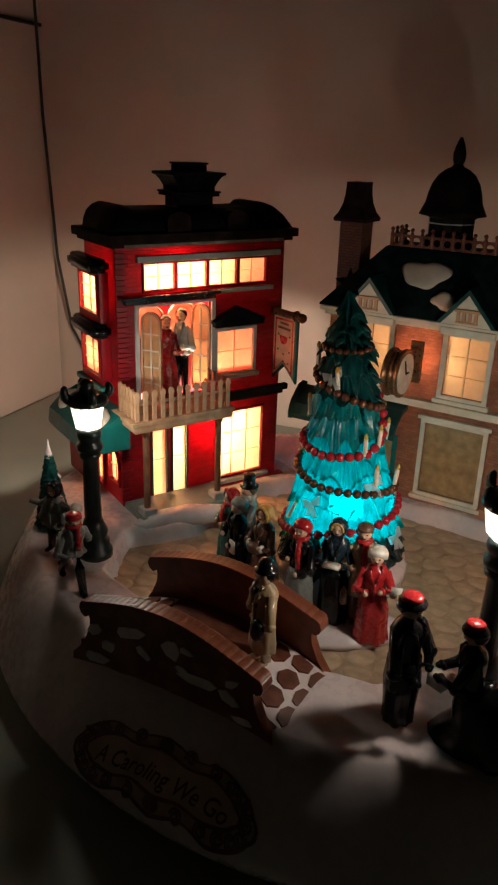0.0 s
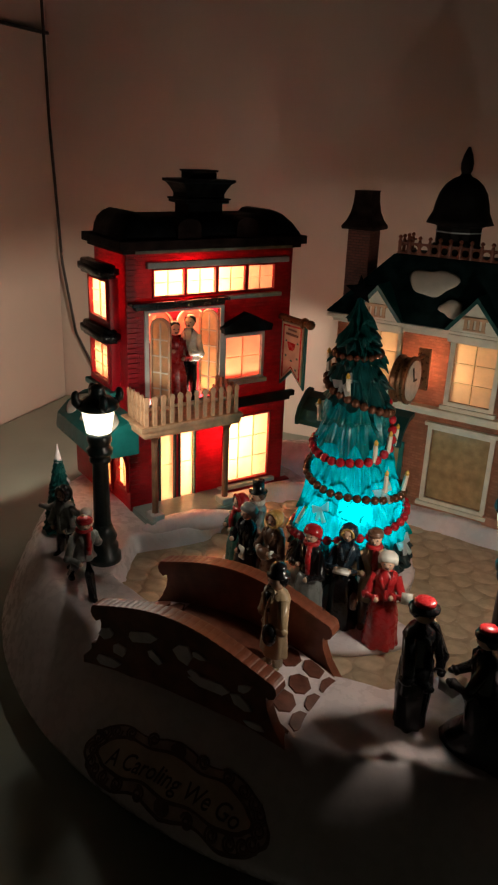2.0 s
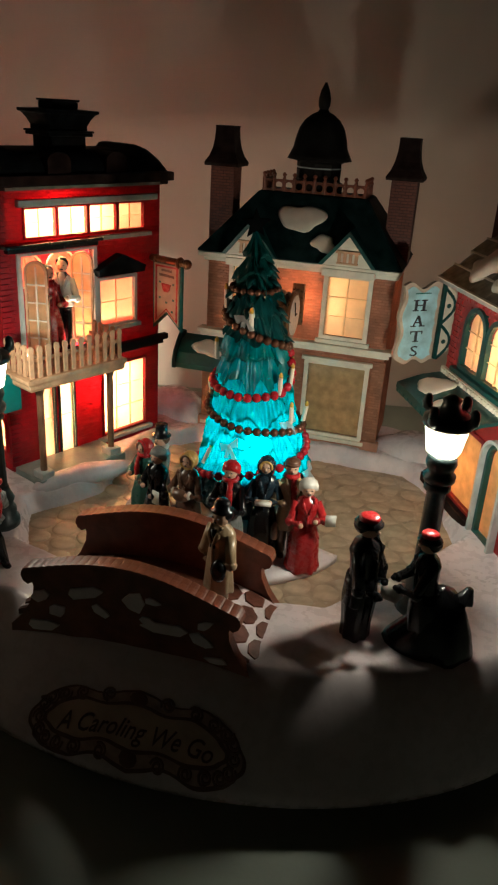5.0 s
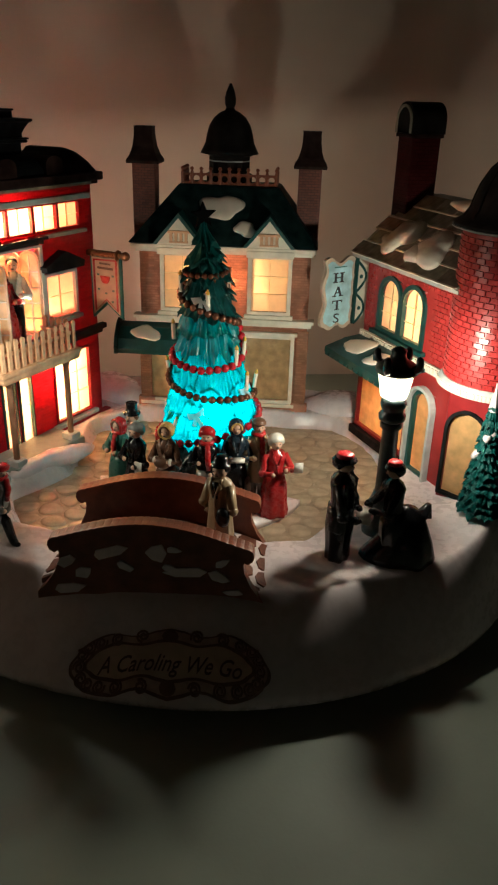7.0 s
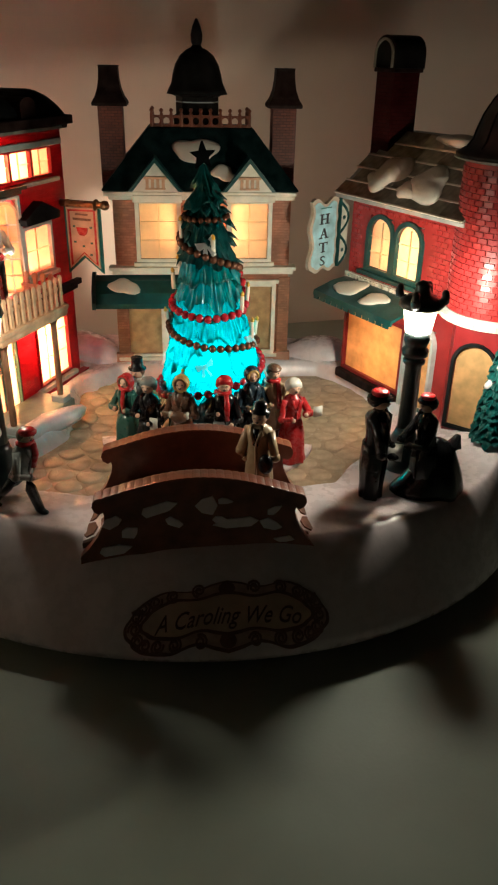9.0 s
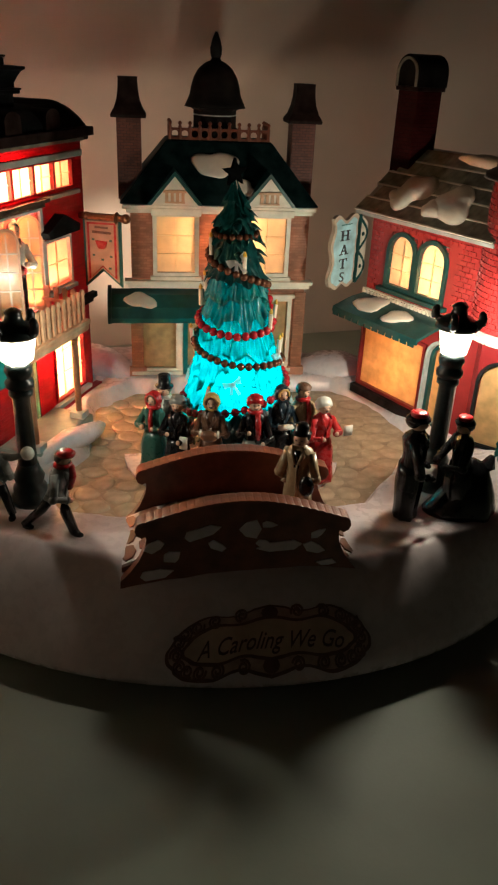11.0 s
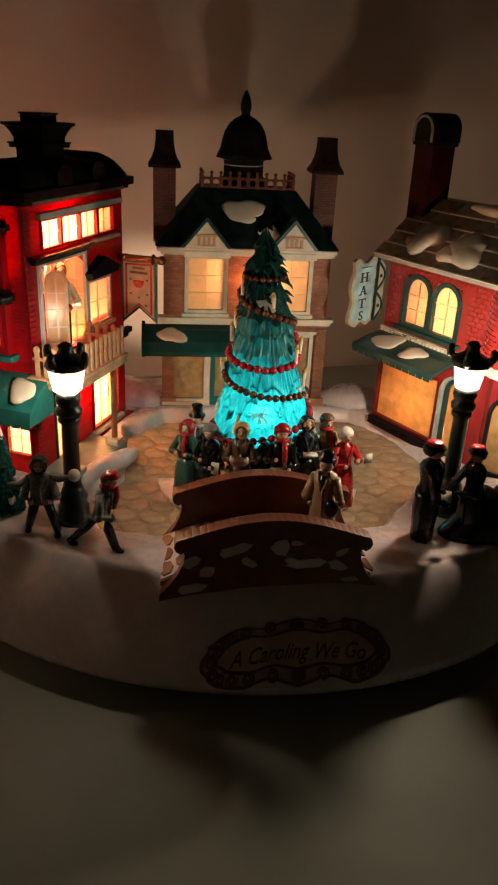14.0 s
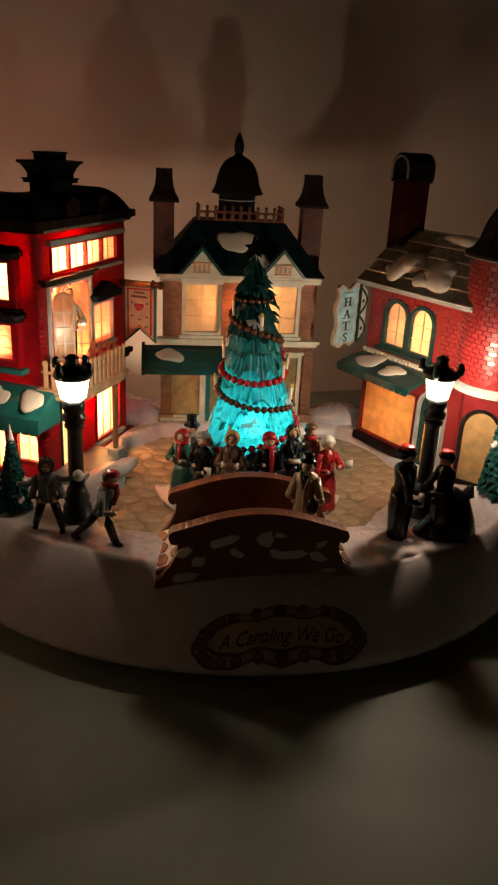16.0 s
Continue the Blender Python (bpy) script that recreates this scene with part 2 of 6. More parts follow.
# ---- mesh helpers ----
def part(name, bm, mat, parent=None, label=""):
    me = bpy.data.meshes.new(name)
    bmesh.ops.recalc_face_normals(bm, faces=bm.faces)
    bm.to_mesh(me)
    bm.free()
    for m in mat if isinstance(mat, (list, tuple)) else [mat]:
        me.materials.append(m)
    ob = new(name, me)
    ob.parent = parent
    return tagged(ob, label)


def smooth(ob):
    ob.data.polygons.foreach_set("use_smooth", [True] * len(ob.data.polygons))
    return ob


def thing(name, m, label, category, group="", kind=""):
    ob = new(name)
    ob.empty_display_size = 0.01
    ob.matrix_basis = m
    return tagged(ob, label, category, group, kind)


def box(bm, x0, x1, y0, y1, z0, z1, bevel=0.0, mi=0):
    v = [bm.verts.new((x, y, z)) for x in (x0, x1) for y in (y0, y1) for z in (z0, z1)]
    faces = [bm.faces.new([v[i] for i in f]) for f in ((0, 1, 3, 2), (4, 6, 7, 5), (0, 4, 5, 1), (2, 3, 7, 6), (0, 2, 6, 4), (1, 5, 7, 3))]
    for f in faces:
        f.material_index = mi
    if bevel:
        out = bmesh.ops.bevel(bm, geom=list({e for f in faces for e in f.edges}), offset=bevel, segments=2, affect="EDGES", profile=0.6)
        for f in out["faces"]:
            f.material_index = mi
    return bm


def B(*a, **k):
    return box(bmesh.new(), *a, **k)


def prism(bm, pts, y0, y1, mi=0):
    """A polygon in x and z, drawn out from y0 to y1."""
    a = [bm.verts.new((x, y0, z)) for x, z in pts]
    b = [bm.verts.new((x, y1, z)) for x, z in pts]
    fs = [bm.faces.new(a), bm.faces.new(b[::-1])]
    for i in range(len(pts)):
        j = (i + 1) % len(pts)
        fs.append(bm.faces.new((a[i], b[i], b[j], a[j])))
    for f in fs:
        f.material_index = mi
    return bm


def ring_prism(bm, outer, inner, y0, y1, mi=0):
    """A frame between two outlines with the same number of points."""
    rows = [[bm.verts.new((x, y, z)) for x, z in line] for line, y in ((outer, y0), (inner, y0), (inner, y1), (outer, y1))]
    n = len(outer)
    for k in range(4):
        a, b = rows[k], rows[(k + 1) % 4]
        for i in range(n):
            j = (i + 1) % n
            bm.faces.new((a[i], a[j], b[j], b[i])).material_index = mi
    return bm


def lathe(bm, profile, seg=20, at=(0, 0, 0), sx=1.0, sy=1.0, mi=0, wave=None, caps=True):
    rows = []
    for k, (r, z) in enumerate(profile):
        row = []
        for i in range(seg):
            a = 2 * math.pi * i / seg
            rr, zz = (r, z) if wave is None else wave(r, z, a, k)
            row.append(bm.verts.new((at[0] + rr * sx * math.cos(a), at[1] + rr * sy * math.sin(a), at[2] + zz)))
        rows.append(row)
    fs = []
    for a, b in zip(rows, rows[1:]):
        for i in range(seg):
            j = (i + 1) % seg
            fs.append(bm.faces.new((a[i], a[j], b[j], b[i])))
    if caps:
        fs += [bm.faces.new(rows[0][::-1]), bm.faces.new(rows[-1])]
    for f in fs:
        f.material_index = mi
    return bm


def tube(bm, pts, radii, seg=8, mi=0):
    pts = [Vector(p) for p in pts]
    radii = [radii] * len(pts) if isinstance(radii, (int, float)) else radii
    rows = []
    for k, p in enumerate(pts):
        d = (pts[min(k + 1, len(pts) - 1)] - pts[max(k - 1, 0)]).normalized()
        side = d.cross(Vector((0, 0, 1)) if abs(d.z) < 0.9 else Vector((0, 1, 0))).normalized()
        up = side.cross(d)
        rows.append([bm.verts.new(p + radii[k] * (side * math.cos(a) + up * math.sin(a))) for a in (2 * math.pi * i / seg for i in range(seg))])
    fs = []
    for a, b in zip(rows, rows[1:]):
        for i in range(seg):
            j = (i + 1) % seg
            fs.append(bm.faces.new((a[i], a[j], b[j], b[i])))
    fs += [bm.faces.new(rows[0][::-1]), bm.faces.new(rows[-1])]
    for f in fs:
        f.material_index = mi
    return bm


def ball(bm, c, r, seg=10, rings=7, mi=0):
    rx, ry, rz = (r, r, r) if isinstance(r, (int, float)) else r
    prof = [(max(1e-5, math.sin(math.pi * k / rings)), -math.cos(math.pi * k / rings)) for k in range(rings + 1)]
    rows = [[bm.verts.new((c[0] + rx * q * math.cos(2 * math.pi * i / seg), c[1] + ry * q * math.sin(2 * math.pi * i / seg), c[2] + rz * z)) for i in range(seg)] for q, z in prof]
    for a, b in zip(rows, rows[1:]):
        for i in range(seg):
            j = (i + 1) % seg
            bm.faces.new((a[i], a[j], b[j], b[i])).material_index = mi
    return bm


def wall(bm, x0, x1, z0, z1, holes, y0, y1, mi=0):
    """A wall of real thickness from y0 to y1 with rectangular openings (x0, x1, z0, z1) through it."""
    xs = sorted({x0, x1, *(v for h in holes for v in h[:2])})
    zs = sorted({z0, z1, *(v for h in holes for v in h[2:])})
    solid = {(i, k) for i in range(len(xs) - 1) for k in range(len(zs) - 1)
             if not any(h[0] <= (xs[i] + xs[i + 1]) / 2 <= h[1] and h[2] <= (zs[k] + zs[k + 1]) / 2 <= h[3] for h in holes)}
    vs = {}

    def v(i, k, y):
        if (i, k, y) not in vs:
            vs[i, k, y] = bm.verts.new((xs[i], y, zs[k]))
        return vs[i, k, y]
    for i, k in solid:
        fs = [(v(i, k, y0), v(i + 1, k, y0), v(i + 1, k + 1, y0), v(i, k + 1, y0)), (v(i, k, y1), v(i, k + 1, y1), v(i + 1, k + 1, y1), v(i + 1, k, y1))]
        for (di, dk), (a, b) in {(-1, 0): ((i, k), (i, k + 1)), (1, 0): ((i + 1, k), (i + 1, k + 1)), (0, -1): ((i, k), (i + 1, k)), (0, 1): ((i, k + 1), (i + 1, k + 1))}.items():
            if (i + di, k + dk) not in solid:
                fs.append((v(*a, y0), v(*b, y0), v(*b, y1), v(*a, y1)))
        for f in fs:
            bm.faces.new(f).material_index = mi
    return bm


def arch(x0, x1, z0, z1, n=12, rise=None):
    """The outline of a round-headed opening, from its foot at x0 over the top to the foot at x1."""
    r = (x1 - x0) / 2
    rise = r if rise is None else rise
    return [(x0, z0)] + [((x0 + x1) / 2 - r * math.cos(math.pi * i / n), z1 - rise + rise * math.sin(math.pi * i / n)) for i in range(n + 1)] + [(x1, z0)]


def turned(bm, m):
    bmesh.ops.transform(bm, matrix=m, verts=bm.verts)
    return bm


def patch(bm, c, rx, ry, rz, seed, tilt=None, seg=20):
    """A soft, uneven lump of snow."""
    rng = random.Random(seed)
    ph = [rng.uniform(0, 6.28) for _ in range(3)]
    prof = [(1.0, -0.25), (1.04, 0.1), (0.92, 0.55), (0.6, 0.9), (0.25, 1.0), (0.01, 1.02)]
    own = bmesh.new()
    lathe(own, [(r, z * rz) for r, z in prof], seg, wave=lambda r, z, a, k: (r * (1 + 0.16 * math.sin(2 * a + ph[0]) + 0.12 * math.sin(3 * a + ph[1]) + 0.07 * math.sin(5 * a + ph[2])), z))
    for v in own.verts:
        v.co.x *= rx
        v.co.y *= ry
    turned(own, Matrix.Translation(c) @ (tilt or Matrix.Identity(4)))
    me = bpy.data.meshes.new("tmp")
    own.to_mesh(me)
    own.free()
    bm.from_mesh(me)
    bpy.data.meshes.remove(me)
    return bm


def lettering(text, size, extrude=0.0002, align="CENTER", shear=0.0, space=1.0):
    """A bmesh of words in Blender's own font, in x and y round the origin."""
    cu = bpy.data.curves.new("words", "FONT")
    cu.body, cu.size, cu.extrude, cu.align_x, cu.align_y, cu.shear, cu.space_character, cu.resolution_u = text, size, extrude, align, "CENTER", shear, space, 3
    ob = new("words", cu)
    bpy.context.view_layer.update()
    me = bpy.data.meshes.new_from_object(ob.evaluated_get(bpy.context.evaluated_depsgraph_get()))
    bm = bmesh.new()
    bm.from_mesh(me)
    bpy.data.objects.remove(ob)
    bpy.data.meshes.remove(me)
    return bm


# ---- the room ----
def room_piece(name, bm, mat, label, category):
    return tagged(part(name, bm, mat), label, category, kind="structure")


WALL_POSE = pose(-0.53, 0.178, 0, 0, 0, 18)
room_piece("table_top", turned(B(0.003, 1.75, -1.55, -0.003, TABLE_Z - 0.699, TABLE_Z, bevel=0.004), WALL_POSE), TABLE, "pale grey-green painted counter under the village", "counter")
room_piece("wall_north", turned(B(-0.02, 2.2, 0, 0.04, TABLE_Z - 0.7, 1.5), WALL_POSE), WALL, "plain beige painted wall behind the village", "wall")
room_piece("wall_west", turned(B(-0.04, 0.0, -2.2, -0.003, TABLE_Z - 0.7, 1.5), WALL_POSE), WALL, "plain beige wall panel beside the village", "wall")
room_piece("trim", turned(B(0.0, 0.004, -1.2, -0.004, 0.335, 0.338), WALL_POSE), CORD, "dark joint across the wall panel", "trim")
# two walls and the ceiling, added out of view and dark to limit bounce
room_piece("wall_south", turned(B(-0.04, 2.2, -2.24, -2.2, TABLE_Z - 0.7, 1.5), WALL_POSE), UNSEEN_WALL, "unseen far wall, dark to cut bounced light", "wall")
room_piece("wall_east", turned(B(2.2, 2.24, -2.24, 0.04, TABLE_Z - 0.7, 1.5), WALL_POSE), UNSEEN_WALL, "unseen end wall, dark to cut bounced light", "wall")
room_piece("ceiling", turned(B(-0.04, 2.24, -2.24, 0.04, 1.5, 1.54), WALL_POSE), UNSEEN_WALL, "unseen ceiling, dark to cut bounced light", "ceiling")
room_piece("floor", turned(B(-0.04, 2.24, -2.24, 0.04, TABLE_Z - 0.74, TABLE_Z - 0.7), WALL_POSE), TABLE, "plain dark floor under the table", "floor")

cord = tube(bmesh.new(), [WALL_POSE @ Vector(p) for p in ((0.006, -0.020, 1.4), (0.007, -0.020, 0.5), (0.010, -0.020, 0.25), (0.016, -0.018, 0.10), (0.026, -0.012, 0.02), (0.05, -0.010, -0.025), (0.10, -0.02, TABLE_Z + 0.003), (0.2, -0.05, TABLE_Z + 0.003))], 0.0016)
tagged(smooth(part("power_cord", cord, CORD)), "dark power cord hanging down the wall corner", "cord")

# ---- the moulded base ----
BASE = (0.0, -0.015, 0.222, 0.191)
ROUND = 2.05
PLAZA = [(-0.077, -0.126), (-0.100, -0.092), (-0.080, -0.050), (-0.088, 0.020), (-0.064, 0.056), (0.010, 0.0665), (0.088, 0.079), (0.116, 0.052), (0.138, -0.004), (0.118, -0.056), (0.088, -0.104), (0.055, -0.118), (-0.045, -0.130)]


def plaza_depth(x, y):
    """Metres inside the edge of the plaza; negative outside."""
    best, inside = 1e9, False
    for i, (ax, ay) in enumerate(PLAZA):
        bx, by = PLAZA[(i + 1) % len(PLAZA)]
        u = max(0.0, min(1.0, ((x - ax) * (bx - ax) + (y - ay) * (by - ay)) / ((bx - ax) ** 2 + (by - ay) ** 2)))
        best = min(best, math.hypot(x - ax - u * (bx - ax), y - ay - u * (by - ay)))
        if (ay > y) != (by > y) and x < ax + (y - ay) / (by - ay) * (bx - ax):
            inside = not inside
    return best if inside else -best


def ground(x, y):
    cx, cy, a, b = BASE
    u, v = (abs(x - cx) / a) ** ROUND, (abs(y - cy) / b) ** ROUND
    rho = (u + v) ** (1 / ROUND)
    brim = 0.818 + 0.115 * u / (u + v + 1e-9)
    t = min(1.0, max(0.0, (rho - brim) / (1 - brim)))
    z = -0.046 * t ** 1.5
    for bx, by, high, wide in ((0.1900, -0.0640, 0.0085, 0.024), (-0.1340, -0.1200, 0.0060, 0.018)):
        z += high * math.exp(-((x - bx) ** 2 + (y - by) ** 2) / wide ** 2) * (1 - t) ** 0.5
    wob = 0.004 * noise.noise((x * 40, y * 40, 3.0))
    d = plaza_depth(x, y) + wob * 0.6
    s = min(1.0, max(0.0, (d + 0.0045) / 0.0075))
    z += PLAZA_Z * s * s * (3 - 2 * s)
    return z + (1 - s) * (0.0024 * noise.noise((x * 30, y * 30, 0.0)) + 0.0006 * noise.noise((x * 90, y * 90, 5.0)))


def base_mesh():
    bm = bmesh.new()
    cx, cy, a, b = BASE
    n, m = 380, 150
    rows = []
    for k in range(m + 1):
        f = k / m
        row = []
        for i in range(n):
            ph = 2 * math.pi * i / n
            c, s = math.cos(ph), math.sin(ph)
            r = f / ((abs(c) / a) ** ROUND + (abs(s) / b) ** ROUND) ** (1 / ROUND)
            x, y = cx + r * c, cy + r * s
            row.append(bm.verts.new((x, y, ground(x, y))))
            if k == 0:
                break
        rows.append(row)
    for i in range(n):
        bm.faces.new((rows[0][0], rows[1][i], rows[1][(i + 1) % n]))
    for p, q in zip(rows[1:], rows[2:]):
        for i in range(n):
            j = (i + 1) % n
            bm.faces.new((p[i], q[i], q[j], p[j]))
    low = [bm.verts.new((v.co.x * 0.995 + cx * 0.005, v.co.y * 0.995 + cy * 0.005, -0.050)) for v in rows[-1]]
    inner = [bm.verts.new((cx + (v.co.x - cx) * 0.90, cy + (v.co.y - cy) * 0.90, -0.050)) for v in rows[-1]]
    for p, q in ((rows[-1], low), (low, inner)):
        for i in range(n):
            j = (i + 1) % n
            bm.faces.new((p[i], q[i], q[j], p[j]))
    bm.faces.new(inner)
    return bm


base = thing("village_base", Matrix.Identity(4), "oval moulded base painted as white snow round a cobbled square", "base", kind="structure")
smooth(part("snow_ground", base_mesh(), SNOW, base))
plinth = bmesh.new()
lathe(plinth, [(0.88, TABLE_Z), (0.89, -0.0505)], 80)
turned(plinth, Matrix.Translation((BASE[0], BASE[1], 0)) @ Matrix.Diagonal((BASE[2], BASE[3], 1, 1)))
part("plinth", plinth, PLINTH, base, "black inset plinth under the rim")


bm = bmesh.new()
bm.faces.new([bm.verts.new((x, y, PLAZA_Z + 0.0007)) for x, y in PLAZA])
square = part("cobbled_square", bm, GROUT, base, "sunken square of glossy brown cobbles")


# ---- houses: shared pieces ----
def bars(parent, x0, x1, z0, z1, y, cols, rows, mat, w=0.00042):
    for i in range(1, cols):
        x = x0 + (x1 - x0) * i / cols
        part("glazing_bar", B(x - w / 2, x + w / 2, y, y + 0.0012, z0, z1), mat, parent)
    for k in range(1, rows):
        z = z0 + (z1 - z0) * k / rows
        part("glazing_bar", B(x0, x1, y + 0.0002, y + 0.0010, z - w / 2, z + w / 2), mat, parent)


def window(parent, x0, x1, z0, z1, y=0.0, cols=2, rows=2, frame_mat=None, pane_mat=None, t=0.0028, sill=True, head=False, m=None, bar_mat=None):
    bm = bmesh.new()
    ring_prism(bm, [(x0 - t, z0 - t), (x1 + t, z0 - t), (x1 + t, z1 + t), (x0 - t, z1 + t)], [(x0, z0), (x1, z0), (x1, z1), (x0, z1)], y - 0.0016, y + 0.0012)
    if sill:
        box(bm, x0 - t - 0.002, x1 + t + 0.002, y - 0.0036, y + 0.0004, z0 - t - 0.0022, z0 - t + 0.0006, 0.0004)
    if head:
        box(bm, x0 - t - 0.002, x1 + t + 0.002, y - 0.0032, y + 0.0004, z1 + t - 0.0004, z1 + t + 0.0022, 0.0004)
    w = part("window", bm, frame_mat or WHITE, parent)
    part("pane", B(x0 - 0.0006, x1 + 0.0006, y + 0.0014, y + 0.0020, z0 - 0.0006, z1 + 0.0006), pane_mat or PANE, w)
    bars(w, x0, x1, z0, z1, y + 0.0001, cols, rows, bar_mat or BAR)
    if m is not None:
        w.matrix_basis = m
    return w


def arched_window(parent, x0, x1, z0, z1, y=0.0, t=0.0026, frame_mat=None, pane_mat=None, cols=2, rows=3, wall_mat=None, name="window", m=None, bar_mat=None):
    inner, outer = arch(x0, x1, z0, z1), arch(x0 - t, x1 + t, z0 - t, z1 + t)
    w = part(name, ring_prism(bmesh.new(), outer, inner, y - 0.0018, y + 0.0014), frame_mat or GREEN, parent)
    part("pane", prism(bmesh.new(), inner, y + 0.0015, y + 0.0021), pane_mat or PANE, w)
    bars(w, x0, x1, z0, z1 - (x1 - x0) * 0.12, y + 0.0002, cols, rows, bar_mat or BAR)
    if wall_mat is not None:
        c = (x0 + x1) / 2
        for sgn in (-1, 1):
            e = x0 if sgn < 0 else x1
            half = [p for p in inner[1:-1] if (p[0] - c) * sgn >= -1e-6]
            half.sort(key=lambda p: p[1])
            part("spandrel", prism(bmesh.new(), [(e, z1)] + half, y + 0.0002, y + 0.0026), wall_mat, w)
    if m is not None:
        w.matrix_basis = m
    return w


SIDE = Matrix(((0, 1, 0, 0), (1, 0, 0, 0), (0, 0, 1, 0), (0, 0, 0, 1)))


# ---- the red house with the balcony ----
def red_house():
    h = thing("red_house", RED_POSE, "lit red plastic toy house with a cream balcony and dark cornice", "toy house")
    holes = [(0.0165, 0.108, 0.1425, 0.1605), (0.0135, 0.0655, 0.0725, 0.1335), (0.0692, 0.1000, 0.0825, 0.1135), (0.0700, 0.1100, 0.0050, 0.0560), (0.0205, 0.0325, 0.0020, 0.0560), (0.0355, 0.0475, 0.0020, 0.0560)]
    part("front_wall", wall(bmesh.new(), 0, 0.122, 0, 0.172, holes, 0, 0.003), RED, h)
    side_holes = [(0.0155, 0.0445, 0.1265, 0.1520), (0.0155, 0.0445, 0.0865, 0.1120), (0.0040, 0.0220, 0.0130, 0.0385), (0.030, 0.046, 0.004, 0.0385)]
    part("side_wall", turned(wall(bmesh.new(), 0.003, 0.050, 0, 0.172, side_holes, 0, 0.003), SIDE), RED, h)
    # opaque darker red holds bulb light off the snow; added opening lights the room wall
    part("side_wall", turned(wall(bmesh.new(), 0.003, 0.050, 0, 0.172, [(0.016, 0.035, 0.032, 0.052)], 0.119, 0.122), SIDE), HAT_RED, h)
    # unseen back added to block the upper bulb; its slot lets some light out
    part("back_baffle", wall(bmesh.new(), 0.003, 0.119, 0.050, 0.172, [(0.048, 0.077, 0.100, 0.1065)], 0.047, 0.050), RED_PLAIN, h)
    part("annex_wall", turned(wall(bmesh.new(), 0.0505, 0.084, 0, 0.048, [], -0.006, 0.002), SIDE), RED, h)
    for k in range(52):
        part("quoin", B(-0.0012, 0.0060 if k % 2 else 0.0046, -0.0012, -0.0002, 0.001 + k * 0.0032, 0.0036 + k * 0.0032, 0.0003), RED_PLAIN, h)
    # roof
    bm = box(bmesh.new(), -0.007, 0.1285, -0.007, 0.054, 0.1725, 0.1780, 0.0008)
    box(bm, -0.004, 0.126, -0.004, 0.052, 0.1700, 0.1728, 0.0006)
    part("cornice", bm, BROWN_ROOF, h, "dark brown cornice")
    part("cornice_strip", B(0.004, 0.118, -0.0048, -0.0041, 0.1700, 0.1718), SLATE, h, "grey strip under the cornice")
    prof = [(-0.003, 0.1782), (-0.002, 0.1835), (0.0, 0.1880), (0.004, 0.1915), (0.009, 0.1932), (0.0135, 0.1925), (0.0165, 0.1900), (0.1050, 0.1900), (0.1080, 0.1925), (0.1125, 0.1932), (0.1180, 0.1915), (0.1225, 0.1880), (0.1250, 0.1835), (0.1260, 0.1782)]
    shell = bmesh.new()
    rows = []
    for k in range(11):
        a = math.pi / 2 * min(k, 9) / 9
        rows.append([shell.verts.new((x, -0.003 + 0.019 * (1 - math.cos(a)) if k < 10 else 0.044, 0.1782 + (z - 0.1782) * math.sin(a))) for x, z in prof])
    for a, b in zip(rows, rows[1:]):
        for p, q, u, v in zip(a, a[1:], b[1:], b):
            shell.faces.new((p, q, u, v))
    shell.faces.new(rows[-1])
    smooth(part("mansard_roof", shell, DARK_ROOF, h, "dark rounded mansard roof"))
    for x in (0.040, 0.082):
        part("dormer", prism(bmesh.new(), arch(x - 0.008, x + 0.008, 0.1782, 0.1900, 8, 0.005), -0.0052, 0.0080), BROWN_ROOF, h)
    LX, LY = 0.0630, 0.0255
    lantern = part("roof_lantern", B(LX - 0.0125, LX + 0.0125, LY - 0.0094, LY + 0.0094, 0.1901, 0.1970, 0.0006), DARK_ROOF, h, "dark flared pagoda-like chimney stack")
    for w, z0, z1 in ((0.0160, 0.1970, 0.1990), (0.0168, 0.1990, 0.2002), (0.0135, 0.2002, 0.2032)):
        part("lantern_tier", B(LX - w, LX + w, LY - w * 0.75, LY + w * 0.75, z0, z1, 0.0006), DARK_ROOF, lantern)
    rows = [(0.0135, 0.2030), (0.0150, 0.2060), (0.0172, 0.2090), (0.0192, 0.2100), (0.0192, 0.2115), (0.0100, 0.2120)]
    tower = lathe(bmesh.new(), [(r * math.sqrt(2), z) for r, z in rows], 4)
    turned(tower, Matrix.Translation((LX, LY, 0)) @ Matrix.Diagonal((1, 0.75, 1, 1)) @ pose(0, 0, 0, 0, 0, 45))
    part("flared_eave", tower, DARK_ROOF, lantern)
    part("lantern_top", B(LX - 0.009, LX + 0.009, LY - 0.0075, LY + 0.0075, 0.2119, 0.2160, 0.0008), DARK_ROOF, lantern)
    part("lantern_cap", B(LX - 0.0098, LX + 0.0098, LY - 0.0082, LY + 0.0082, 0.2160, 0.2172, 0.0004), DARK_ROOF, lantern)
    # top strip of windows
    for i in range(4):
        x0 = 0.0165 + i * 0.022875
        w = window(h, x0 + 0.0012, x0 + 0.0217, 0.1437, 0.1593, 0.0, 2, 2, RED_PLAIN, PANE, t=0.0011, sill=False)
    part("window_head", B(0.0122, 0.1168, -0.0042, -0.0002, 0.1608, 0.1648, 0.0008), GREY_TRIM, h, "grey lintel over the top windows")
    part("window_ledge", B(0.062, 0.1120, -0.0040, -0.0002, 0.1385, 0.1412, 0.0006), GREY_TRIM, h, "grey sill under the top windows")
    bm = box(bmesh.new(), 0.000, 0.0690, -0.0075, -0.0002, 0.1390, 0.1412, 0.0006)
    box(bm, 0.003, 0.0665, -0.0052, -0.0002, 0.1362, 0.1389, 0.0005)
